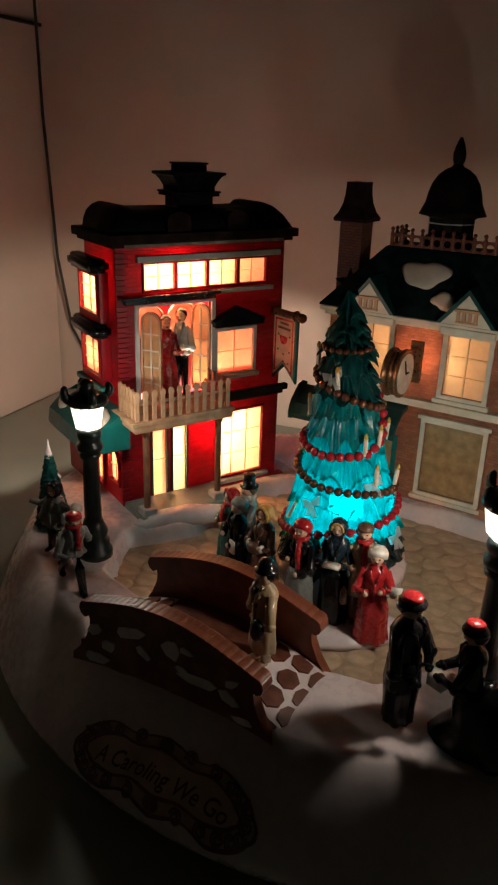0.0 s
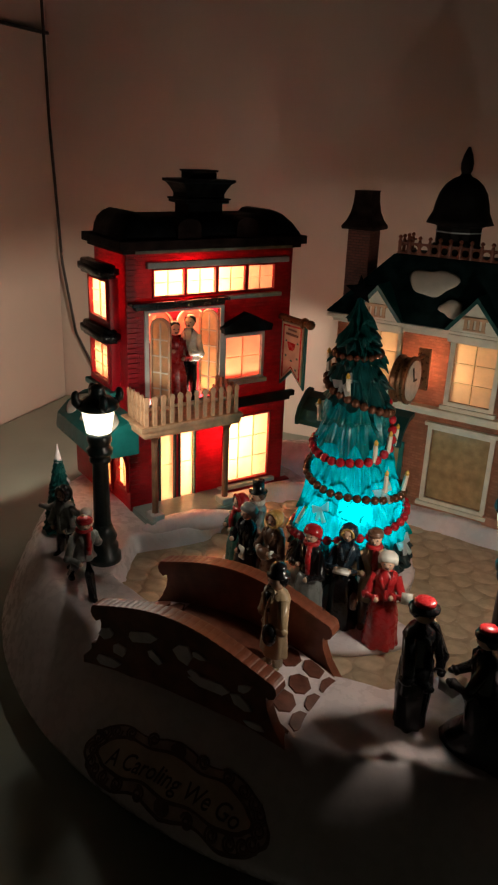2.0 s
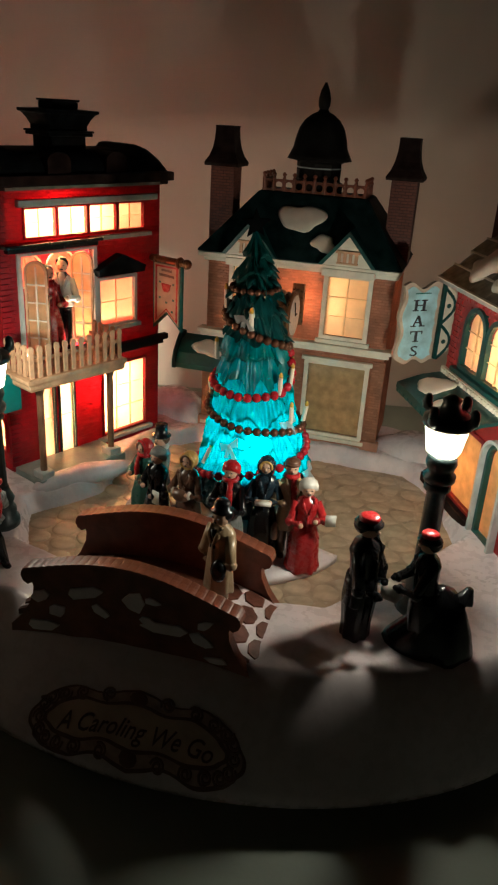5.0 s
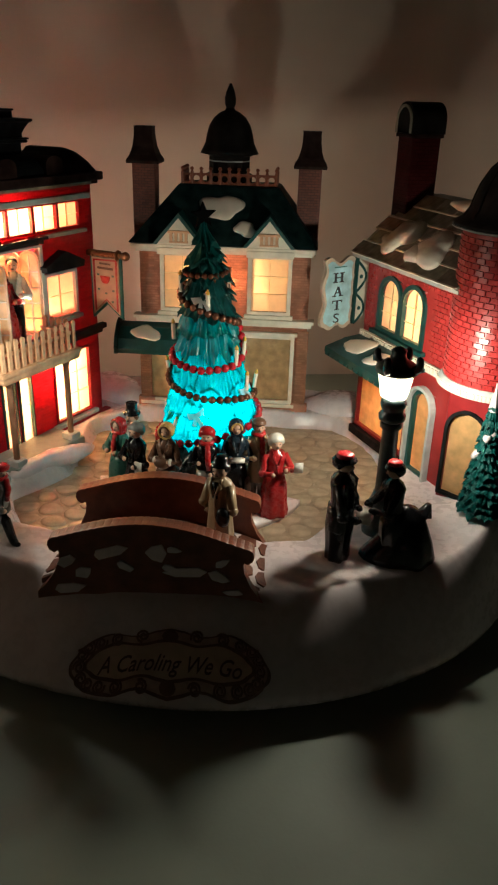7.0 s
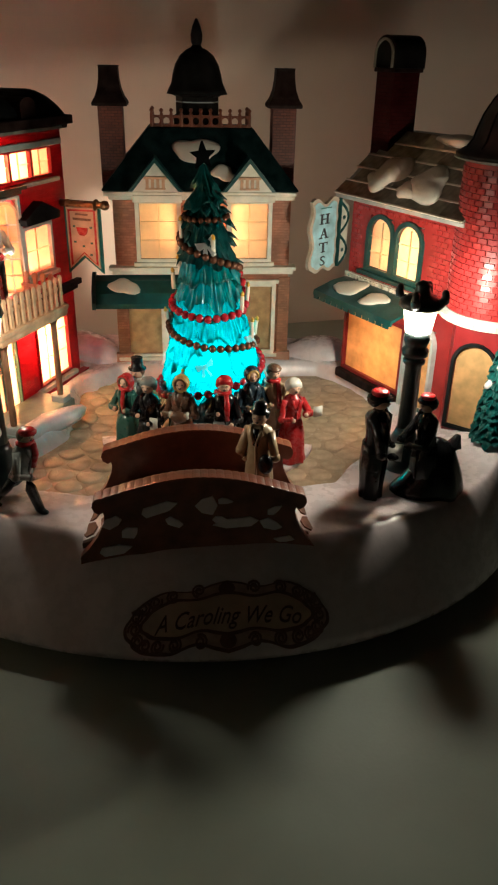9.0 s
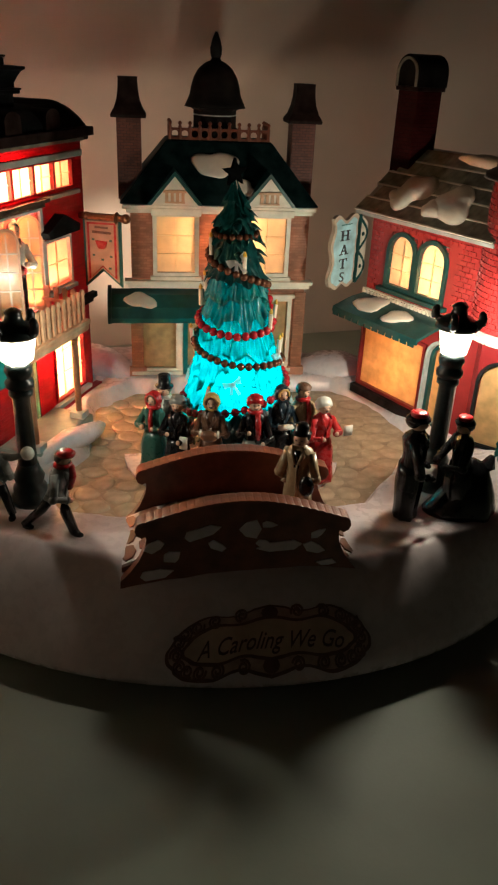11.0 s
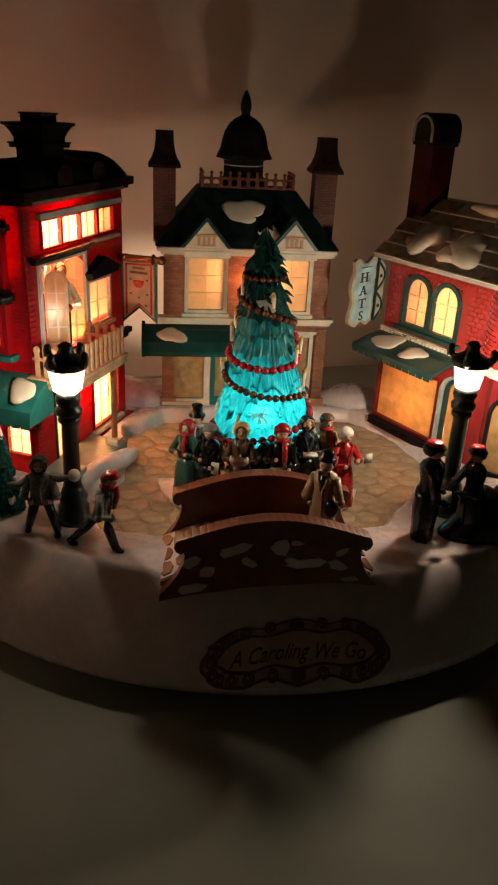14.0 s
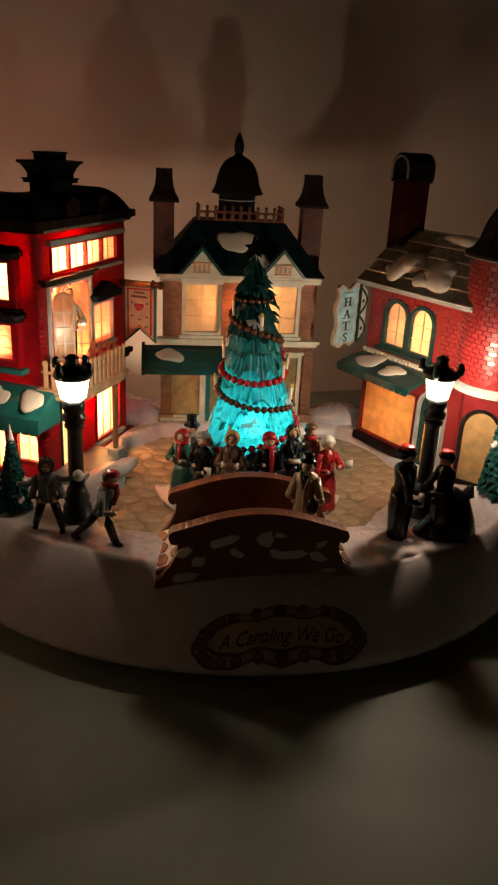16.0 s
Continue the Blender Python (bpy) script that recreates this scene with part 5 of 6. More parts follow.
def big_tree():
    t = thing("christmas_tree", pose(TREE[0], TREE[1], PLAZA_Z + 0.003, 1.3, -2.2, 0), "translucent teal resin Christmas tree glowing cyan, hung with garlands", "christmas tree")
    plate = lathe(bmesh.new(), [(0.0366, -0.0030), (0.0380, -0.0016), (0.0376, 0.0016), (0.0390, 0.0034), (0.0388, 0.0078), (0.0366, 0.0104), (0.0150, 0.0112)], 72, wave=lambda r, z, a, k: (r * (1 + (0.014 * math.sin(17 * a) + 0.006 * math.sin(7 * a) if k > 3 else 0)), z))
    smooth(part("tree_plate", plate, SNOW, t, "white snowy disc under the tree"))
    rng = random.Random(4)

    # no real stem: hidden opaque plug added to stop bulb light leaking below
    part("trunk", lathe(bmesh.new(), [(0.0320, 0.0100), (0.0330, 0.0130), (0.0325, 0.0200), (0.0285, 0.0240)], 40), TREE_DARK, t)
    part("skirt", boughs(rng, tree_radius, [0.0165, 0.0250], 0.0365, 0.0060, tuck=0.94, lip=1.09), TREE_DARK, t, "dark painted lowest branches")
    smooth(part("crown", boughs(rng, tree_radius, [0.0365, 0.0440, 0.0525, 0.0610, 0.0705, 0.0810], 0.0930, 0.0110, seg=320, lip=1.045, tuck=0.975, steps=8, fringe=420, grain=1.2, flute=0.055), TREE_RESIN, t, "carved teal branches lit from inside"))
    # the glow's fading towards the top is coloured into these two skins
    smooth(part("middle_crown", boughs(rng, tree_radius, [0.0915, 0.1030], 0.1150, 0.0120, seg=240, lip=1.11, tuck=0.92, steps=8, fringe=420, grain=1.4, flute=0.05), TREE_MID, t, "teal branches darkened as the glow fades upward"))
    smooth(part("upper_crown", boughs(rng, tree_radius, [0.1140, 0.1255], 0.1370, 0.0095, 200, 0.82, 1.15, 8, 420, 1.4, 0.05), UPPER, t, "dark green painted upper branches, darker still for the fading glow"))
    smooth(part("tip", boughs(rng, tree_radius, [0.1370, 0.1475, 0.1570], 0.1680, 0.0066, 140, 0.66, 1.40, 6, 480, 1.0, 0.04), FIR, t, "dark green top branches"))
    # single fronds that stick out of the dark upper tiers
    frond = None
    for k in range(30):
        z = 0.108 + 0.044 * (k + rng.uniform(0, 0.8)) / 30
        az, r = rng.uniform(0, 360), tree_radius(z) * 0.99
        if frond is None:
            frond = ob = smooth(part("frond", lathe(bmesh.new(), [(0.0010, 0.0), (0.0027, 0.0016), (0.0024, 0.0036), (0.0003, 0.0078)], 8, sy=0.42), UPPER, t))
        else:
            ob = new("frond", frond.data)
            ob.parent = t
        ob.matrix_basis = Matrix.Translation((r * math.cos(math.radians(az)), r * math.sin(math.radians(az)), z)) @ pose(0, 0, 0, 0, rng.uniform(118, 150), az) @ pose(0, 0, 0, 0, 0, 90)
    star = bmesh.new()
    pts = [((0.0080 if i % 2 == 0 else 0.0034) * math.sin(math.pi * i / 5), 0.1715 + (0.0080 if i % 2 == 0 else 0.0034) * math.cos(math.pi * i / 5)) for i in range(10)]
    prism(star, pts, -0.0014, 0.0014)
    turned(star, pose(0, 0, 0, 0, 0, 30))
    part("star", star, STAR, t, "dark bronze five-pointed star")
    # garlands: azimuth in degrees, counted from the side of the square
    heading = -58.0

    def strand(pts, mat, name_label, bead_r):
        line, step = [], 2.0
        for (a0, z0), (a1, z1) in zip(pts, pts[1:]):
            n = max(2, int(abs(a1 - a0) / step))
            line += [(a0 + (a1 - a0) * i / n, z0 + (z1 - z0) * i / n) for i in range(n)]
        line.append(pts[-1])
        places = []
        for a, z in line:
            r = tree_radius(z) * 1.08 + 0.0012
            w = math.radians(heading + a)
            places.append(Vector((r * math.cos(w), r * math.sin(w), z)))
        g = part("garland", tube(bmesh.new(), places, 0.0006, 5), mat, t, name_label)
        gap, run, prev, first = bead_r * 1.85, 0.0, places[0], None
        for p in places:
            run += (p - prev).length
            prev = p
            if run >= gap or first is None:
                run = 0.0
                if first is None:
                    first = smooth(part("bead", ball(bmesh.new(), (0, 0, 0), bead_r, 8, 6), mat, g))
                    ob = first
                else:
                    ob = new("bead", first.data)
                    ob.parent = g
                ob.location = p
    strand([(-170, 0.1385), (-60, 0.1380), (40, 0.1375), (150, 0.1380)], BEAD_BROWN, "string of bronze beads", 0.0021)
    strand([(-180, 0.1310), (-117, 0.1266), (-27, 0.1180), (20, 0.1120), (63, 0.1065), (95, 0.1040)], BEAD_BROWN, "string of bronze beads", 0.0025)
    strand([(110, 0.1080), (87, 0.1035), (63, 0.0890), (30, 0.0832), (-27, 0.0822), (-93, 0.0855), (-150, 0.0880)], BEAD_RED, "string of red beads", 0.0027)
    strand([(-160, 0.0780), (-105, 0.0722), (-27, 0.0650), (10, 0.0632), (63, 0.0592), (87, 0.0578), (170, 0.0600)], BEAD_BROWN, "string of bronze beads", 0.0025)
    strand([(-150, 0.0310), (-93, 0.0310), (-40, 0.0370), (5, 0.0418), (63, 0.0458), (87, 0.0480), (160, 0.0500)], BEAD_RED, "string of red beads", 0.0027)
    # candles and bows: azimuth, height, lean
    for a, z, lean in ((28, 0.083, 4), (40, 0.0655, 3), (-66, 0.0400, -30), (78, 0.0600, 10), (-14, 0.1185, 8), (-95, 0.1270, 0), (-108, 0.0960, 0), (52, 0.0860, 6), (110, 0.082, 8), (150, 0.06, 8), (-120, 0.07, 5), (-150, 0.10, 5)):
        w = math.radians(heading + a)
        r = tree_radius(z) * 1.10 + 0.0010
        c = part("candle", lathe(bmesh.new(), [(0.0013, 0), (0.0013, 0.0100)], 8), CANDLE, t, "white candle with a yellow tip")
        part("flame", lathe(bmesh.new(), [(0.0009, 0.0101), (0.0013, 0.0112), (0.0004, 0.0130)], 8), FLAME, c)
        c.matrix_basis = Matrix.Translation((r * math.cos(w), r * math.sin(w), z)) @ pose(0, 0, 0, 0, lean, heading + a)
    for a, z in ((-28, 0.1250), (-35, 0.0545), (38, 0.0660), (60, 0.0330), (100, 0.05), (170, 0.07), (-130, 0.05)):
        w = math.radians(heading + a)
        r = tree_radius(z) * 1.07 + 0.0010
        bm = prism(bmesh.new(), [(0.0, 0.0008), (0.0046, 0.0030), (0.0042, -0.0012), (0.0, -0.0008)], -0.0006, 0.0006)
        prism(bm, [(0.0, 0.0008), (-0.0046, 0.0022), (-0.0040, -0.0018), (0.0, -0.0008)], -0.0006, 0.0006)
        prism(bm, [(-0.0004, 0.0), (0.0008, 0.0), (0.0030, -0.0058), (0.0010, -0.0062)], -0.0008, 0.0002)
        prism(bm, [(-0.0008, 0.0), (0.0004, 0.0), (-0.0010, -0.0052), (-0.0030, -0.0046)], -0.0008, 0.0002)
        ball(bm, (0, 0, 0), 0.0011, 8, 5)
        ob = part("bow", bm, BOW, t, "small white ribbon bow")
        ob.matrix_basis = Matrix.Translation((r * math.cos(w), r * math.sin(w), z)) @ pose(0, 0, 0, 0, 0, heading + a + 90) @ pose(0, 0, 0, -20, (a * 7) % 50 - 25, 0) @ Matrix.Scale(1.3, 4)
    return t


big_tree()


# ---- small firs ----
def fir(x, y, height, width, seed, lean=0.0, rise=0.0):
    t = thing("fir_tree", pose(x, y, ground(x, y) + rise - 0.001, 0, -lean, 0), "small dark green fir with snowy clumps and a white tip", "fir tree", "small firs")
    rng = random.Random(seed)
    n = 14

    def radius(z):
        return width * (1 - 0.94 * min(1.0, z / height)) ** 0.85
    part("crown", boughs(rng, radius, [height * (0.05 + 0.064 * k) for k in range(n)], height * 0.95, height * 0.045, 90, 0.80, 1.16, 3, 1300, 2.0), FIR, t)
    part("trunk", lathe(bmesh.new(), [(width * 0.16, -0.002), (width * 0.14, height * 0.06)], 8), POST, t)
    part("snow_tip", lathe(bmesh.new(), [(width * 0.24, height * 0.86), (width * 0.21, height * 0.91), (width * 0.09, height * 1.0), (0.0004, height * 1.08)], 8), SNOW, t)
    for k in range(6):
        a, f = rng.uniform(0, 6.28), rng.uniform(0.1, 0.75)
        r = width * (1 - f) ** 0.9 * 0.88
        ob = smooth(part("snow_clump", patch(bmesh.new(), (0, 0, 0), width * 0.32, width * 0.25, width * 0.15, k + seed), SNOW, t))
        ob.matrix_basis = Matrix.Translation((r * math.cos(a), r * math.sin(a), height * (0.07 + 0.84 * f))) @ pose(0, 0, 0, 0, 40, math.degrees(a))
    return t


fir(0.1905, -0.0640, 0.0745, 0.0140, 5, 3, 0.0)
fir(-0.135, -0.121, 0.053, 0.0100, 9, 0, 0.0)


# ---- the bridge ----
BRIDGE_POSE = pose(0.0180, -0.1470, -0.0055, 0, 0, 7.4)


def bridge():
    t = thing("footbridge", BRIDGE_POSE, "brown humpbacked toy footbridge with snowy stone walls", "bridge")
    half, dep = 0.0585, 0.0252

    def deck_z(x):
        return 0.0035 + 0.0135 * (1 - (x / half) ** 2)

    def rail_z(x):
        return 0.0300 + 0.0133 * math.cos(math.pi / 2 * min(1.0, abs(x) / 0.058)) ** 1.2
    n = 28
    xs = [-half + 2 * half * i / n for i in range(n + 1)]
    prof = [(x, deck_z(x)) for x in xs] + [(half, -0.004), (0.040, -0.004), (0.026, 0.004), (0.0, 0.0075), (-0.026, 0.004), (-0.040, -0.004), (-half, -0.004)]
    part("deck", prism(bmesh.new(), prof, -dep + 0.0026, dep - 0.0026), BRIDGE_DECK, t, "brown bridge deck")
    rng = random.Random(3)
    for side in (-1, 1):
        y0, y1 = (side * dep - 0.0026, side * dep + 0.0026)
        xs2 = [-0.0475 + 0.095 * i / n for i in range(n + 1)]
        foot = [(0.0462, 0.0225), (0.0468, 0.0180), (0.0500, 0.0105), (0.0545, 0.0040), (0.0590, -0.0010), (0.0592, -0.0065), (0.030, -0.0065), (0.018, -0.0052), (0.0, -0.0046)]
        prof = [(x, rail_z(x) - 0.004) for x in xs2] + foot + [(-x, z) for x, z in foot[::-1]][1:]
        w = part("parapet", prism(bmesh.new(), prof, y0, y1), BRIDGE, t)
        top = [(-0.0492 + 0.0984 * i / 24, rail_z(-0.0492 + 0.0984 * i / 24)) for i in range(25)]
        prof = top + [(0.0510, top[-1][1] - 0.0015), (0.0516, top[-1][1] - 0.0042), (0.0506, top[-1][1] - 0.0068), (0.0482, top[-1][1] - 0.0082)] + [(x, z - 0.0075) for x, z in top[::-1][1:-1]] + [(-0.0482, top[0][1] - 0.0082), (-0.0506, top[0][1] - 0.0068), (-0.0516, top[0][1] - 0.0042), (-0.0510, top[0][1] - 0.0015)]
        bm = prism(bmesh.new(), prof, y0 - 0.0012, y1 + 0.0012)
        part("coping", bm, BRIDGE, w)
        stone = None
        for i in range(26):
            x = -0.0482 + 0.0964 * i / 25
            sl = math.degrees(math.atan((rail_z(x + 0.001) - rail_z(x - 0.001)) / 0.002))
            if stone is None:
                stone = ob = part("cap_stone", turned(lathe(bmesh.new(), [(0.0024, -0.0040), (0.0027, -0.0035), (0.0027, 0.0035), (0.0024, 0.0040)], 12, sy=0.26), pose(0, 0, -0.0003, 90)), BRIDGE, w)
            else:
                ob = new("cap_stone", stone.data)
                ob.parent = w
            ob.matrix_basis = pose(x, (y0 + y1) / 2, rail_z(x) - 0.00005, 0, -sl, 0)
        # angular patches of snow between the stones of the outer face
        yf = y0 - 0.0004 if side < 0 else y1 + 0.0004
        spots = [(-0.0422, 0.0190, 0.0050, 0.0030, 20), (-0.0342, 0.0131, 0.0045, 0.0030, -15), (-0.0433, 0.0029, 0.0075, 0.0025, 12), (-0.0211, 0.0257, 0.0095, 0.0025, 18), (-0.0125, 0.0183, 0.0045, 0.0020, -20), (0.0029, 0.0271, 0.0042, 0.0042, 0),
                 (0.0114, 0.0298, 0.0033, 0.0017, -10), (0.0089, 0.0190, 0.0032, 0.0019, 0), (0.0182, 0.0171, 0.0088, 0.0022, 5), (0.0348, 0.0154, 0.0045, 0.0025, -20), (0.0359, 0.0234, 0.0035, 0.0020, 35), (0.0410, 0.0065, 0.0040, 0.0017, -5)]
        for cx, cz, sx, sz, turn in spots:
            k, ca, sa = 6, math.cos(math.radians(turn)), math.sin(math.radians(turn))
            pts = []
            for j in range(k):
                r = rng.uniform(0.75, 1.45)
                u, v = sx * r * math.cos(2 * math.pi * j / k), sz * r * math.sin(2 * math.pi * j / k)
                pts.append((cx + u * ca - v * sa, cz + u * sa + v * ca))
            part("snow_joint", prism(bmesh.new(), pts, yf - 0.0004, yf + 0.0004), SNOW, w)
    # flat stones with snowy joints on the ramps
    for sgn in (-1, 1):
        xs3, ys3 = (0.0290, 0.0400, 0.0510, 0.0600), (-0.0205, -0.0070, 0.0070, 0.0205)
        for i in range(3):
            for k in range(3):
                if i == 0 and k == 1:
                    continue
                g = 0.0001
                mx, my = (xs3[i] + xs3[i + 1]) / 2, (ys3[k] + ys3[k + 1]) / 2 + (0.0035 if i % 2 else 0.0)
                hx, hy = (xs3[i + 1] - xs3[i]) / 2 - g, 0.0069 - g
                pts = [(mx + hx * math.cos(w) * rng.uniform(0.92, 1.05), my + hy * math.sin(w) * rng.uniform(0.92, 1.05)) for w in (math.pi * (2 * q + 1) / 7 for q in range(7))]
                pts = [(x, max(-0.0205, min(0.0205, y))) for x, y in pts]
                pts = [(min(x, 0.0585), y) for x, y in pts]
                bm = bmesh.new()
                low = [bm.verts.new((sgn * x, y, deck_z(x) + 0.0002)) for x, y in pts]
                top_of = [bm.verts.new((sgn * (mx + (x - mx) * 0.92), my + (y - my) * 0.92, deck_z(x) + 0.0014)) for x, y in pts]
                bm.faces.new(top_of)
                for q in range(7):
                    bm.faces.new((low[q], low[(q + 1) % 7], top_of[(q + 1) % 7], top_of[q]))
                part("paving_stone", bm, BRIDGE_DECK, t)
    for x0, x1 in ((0.030, 0.0584), (-0.0584, -0.030)):
        bm = bmesh.new()
        rows = [[bm.verts.new((x0 + (x1 - x0) * i / 8, y, deck_z(x0 + (x1 - x0) * i / 8) + 0.0006)) for y in (-dep + 0.004, dep - 0.004)] for i in range(9)]
        for a, b in zip(rows, rows[1:]):
            bm.faces.new((a[0], b[0], b[1], a[1]))
        part("snow_joint", bm, SNOW, t)
    return t


bridge()


# ---- painted figurines: each is one plain moulded shape ----
def figurine(place, turn, label, coat, skirt=None, legs=None, hat="cap", hat_mat=None, hair=None, scarf=None, arms=((0.55, -0.35), (0.55, -0.35)), h=0.044, stride=0.0, lean=0.0, extra=None, group="", coat_low=0.30, girth=1.0, hem=0.0088, glove=1, stance=0.0028):
    """coat, skirt and legs are materials; arms: for each side how high (0 to 1) and how far forward the hand is."""
    mats = [coat, FACE, hat_mat or coat, skirt or legs or BLACK, scarf or coat, F_WHITE, hair or F_BROWN, SIGN_TEXT]
    bm = bmesh.new()
    if skirt is not None:
        rows = [(0.0, hem), (0.03, hem + 0.0002), (0.12, 0.8 * hem + 0.0012), (0.22, 0.6 * hem + 0.0027), (0.35, 0.4 * hem + 0.0043), (0.44, 0.2 * hem + 0.0050), (0.52, 0.0058)]
        lathe(bm, [(r, f * h) for f, r in rows], 36, mi=3, sy=0.9, wave=lambda r, z, a, k: (r * (1 + (0.09 * math.sin(9 * a + 1.5 * math.sin(2 * a + turn)) + 0.04 * math.sin(5 * a + turn)) * (1 - k / 7)), z))
    else:
        for sgn in (-1, 1):
            f = sgn * stride
            tube(bm, [(sgn * 0.0022, 0, 0.50 * h), (sgn * (0.0012 + stance / 2), -0.004 * f / 0.01 if f else 0, 0.27 * h), (sgn * stance, -f, 0.05 * h), (sgn * stance, -f - 0.0022, 0.02 * h)], [0.0030, 0.0027, 0.0022, 0.0019], 8, mi=3)
            ball(bm, (sgn * stance, -f - 0.0022, 0.025 * h), (0.0021, 0.0036, 0.0014), 8, 5, mi=3)
    lathe(bm, [(0.0066, coat_low * h), (0.0068, coat_low * h + 0.001), (0.0056, 0.52 * h), (0.0053, 0.60 * h), (0.0062, 0.70 * h), (0.0064, 0.745 * h), (0.0052, 0.79 * h), (0.0026, 0.82 * h), (0.0022, 0.84 * h)], 32, mi=0, sy=0.78, wave=lambda r, z, a, k: (r * (1 + 0.10 * noise.noise((3.2 * math.cos(a) + turn, 3.2 * math.sin(a), z * 160)) + (0.06 * math.sin(7 * a + turn) if k < 2 else 0)), z))
    # lapels and collar
    for sgn in (-1, 1):
        tube(bm, [(sgn * 0.0024, -0.0022, 0.83 * h), (sgn * 0.0026, -0.0044, 0.76 * h), (sgn * 0.0006, -0.0050, 0.66 * h)], [0.0010, 0.0013, 0.0006], 6, mi=0)
    tube(bm, [(sgn * 0.0004, -0.0048, f * h) for f, sgn in ((0.66, 1), (0.58, 0.6), (0.50, 1), (coat_low + 0.02, 2))], [0.0006, 0.0007, 0.0007, 0.0005], 5, mi=0)
    for sgn, (up, fw) in zip((-1, 1), arms):
        hx, hy, hz = sgn * (0.0062 - 0.0026 * min(1.0, max(0.0, -fw) / 0.35)), fw * 0.020, (0.30 + 0.55 * up) * h
        ex, ey, ez = sgn * 0.0090, fw * 0.009, (hz + 0.66 * h) / 2 - 0.05 * h
        tube(bm, [(sgn * 0.0050, 0, 0.755 * h), (ex, ey, ez), (hx, hy, hz)], [0.0025, 0.0023, 0.0018], 8, mi=0)
        ball(bm, (ex, ey, ez), (0.0025, 0.0026, 0.0027), 8, 6, mi=0)
        tube(bm, [(hx * 0.97 + ex * 0.03, hy * 0.97 + ey * 0.03, hz * 0.97 + ez * 0.03), (hx * 0.85 + ex * 0.15, hy * 0.85 + ey * 0.15, hz * 0.85 + ez * 0.15)], 0.0022, 8, mi=0)
        ball(bm, (hx, hy - 0.0008, hz), 0.0014, 8, 5, mi=glove)
    ball(bm, (0, -0.0003, 0.895 * h), (0.0035, 0.0037, 0.0042), 12, 8, mi=1)
    ball(bm, (0, -0.0039, 0.885 * h), 0.0007, 6, 4, mi=1)
    for sgn in (-1, 1):
        ball(bm, (sgn * 0.0014, -0.0036, 0.906 * h), (0.00055, 0.0004, 0.00035), 6, 4, mi=7)
    ball(bm, (0, -0.0036, 0.866 * h), (0.0010, 0.0004, 0.0006), 6, 4, mi=7)
    ball(bm, (0, 0.0012, 0.915 * h), (0.0041, 0.0039, 0.0043), 12, 8, mi=6)
    if scarf is not None:
        tube(bm, [(0.0034 * math.cos(a), 0.0032 * math.sin(a), 0.825 * h) for a in (2 * math.pi * i / 12 for i in range(13))], 0.0014, 6, mi=4)
        tube(bm, [(0.0010, -0.0042, 0.82 * h), (0.0014, -0.0062, 0.70 * h), (0.0016, -0.0058, 0.55 * h)], [0.0015, 0.0017, 0.0014], 6, mi=4)
    top = 0.95 * h
    if hat == "top":
        lathe(bm, [(0.0054, top - 0.0006), (0.0056, top + 0.0002), (0.0036, top + 0.0008), (0.0035, top + 0.0060), (0.0037, top + 0.0068)], 14, mi=2)
    elif hat == "bowler":
        lathe(bm, [(0.0046, top + 0.0002), (0.0047, top + 0.0008), (0.0033, top + 0.0012), (0.0033, top + 0.0042), (0.0024, top + 0.0056), (0.0004, top + 0.0060)], 14, mi=2)
    elif hat == "cap":
        ball(bm, (0, 0, top + 0.0001), (0.0042, 0.0044, 0.0022), 12, 6, mi=2)
        lathe(bm, [(0.0043, top - 0.0010), (0.0043, top + 0.0003)], 12, mi=2, at=(0, -0.0008, 0))
    elif hat == "pillbox":
        lathe(bm, [(0.0050, top - 0.0014), (0.0050, top - 0.0006), (0.0042, top - 0.0002), (0.0041, top + 0.0008)], 14, mi=6)
        lathe(bm, [(0.0035, top + 0.0006), (0.0036, top + 0.0022), (0.0028, top + 0.0030)], 14, mi=2)
    elif hat == "bonnet":
        lathe(bm, [(0.0050, -0.0012), (0.0052, 0.0012), (0.0046, 0.0035), (0.0026, 0.0052), (0.0004, 0.0056)], 12, at=(0, 0, 0), mi=2)
        own = [v for v in bm.verts if v.is_valid][-60:]
        bmesh.ops.transform(bm, matrix=Matrix.Translation((0, 0.0004, 0.905 * h)) @ pose(0, 0, 0, -38), verts=own)
    elif hat == "hood":
        ball(bm, (0, 0.0010, 0.905 * h), (0.0049, 0.0044, 0.0052), 12, 8, mi=2)
        tube(bm, [(0.0039 * math.sin(a), -0.0021 - 0.0004 * math.cos(a), 0.900 * h + 0.0044 * math.cos(a)) for a in (2 * math.pi * i / 14 for i in range(15))], 0.0010, 6, mi=2)
        tube(bm, [(0.0030 * math.sin(a), -0.0029, 0.905 * h + 0.0034 * math.cos(a)) for a in (-1.9 + 3.8 * i / 10 for i in range(11))], 0.0008, 6, mi=6)
    if extra:
        extra(bm, h)
    for v in bm.verts:
        v.co.x *= girth
        v.co.y *= girth
    if lean:
        for v in bm.verts:
            v.co.y -= math.tan(math.radians(lean)) * v.co.z
    ob = smooth(part("figurine", bm, mats))
    ob.matrix_basis = pose(*place, 0, 0, turn)
    return tagged(ob, label, "figurine", group)


def book(bm, h):
    box(bm, -0.0042, 0.0042, -0.0115, -0.0065, 0.595 * h, 0.62 * h, mi=5)


def muff(bm, h):
    ball(bm, (0, -0.0074, 0.58 * h), (0.0052, 0.0030, 0.0036), 12, 7, mi=0)
    for sgn in (-1, 1):
        ball(bm, (sgn * 0.0050, -0.0066, 0.60 * h), (0.0012, 0.0022, 0.0024), 8, 6, mi=5)


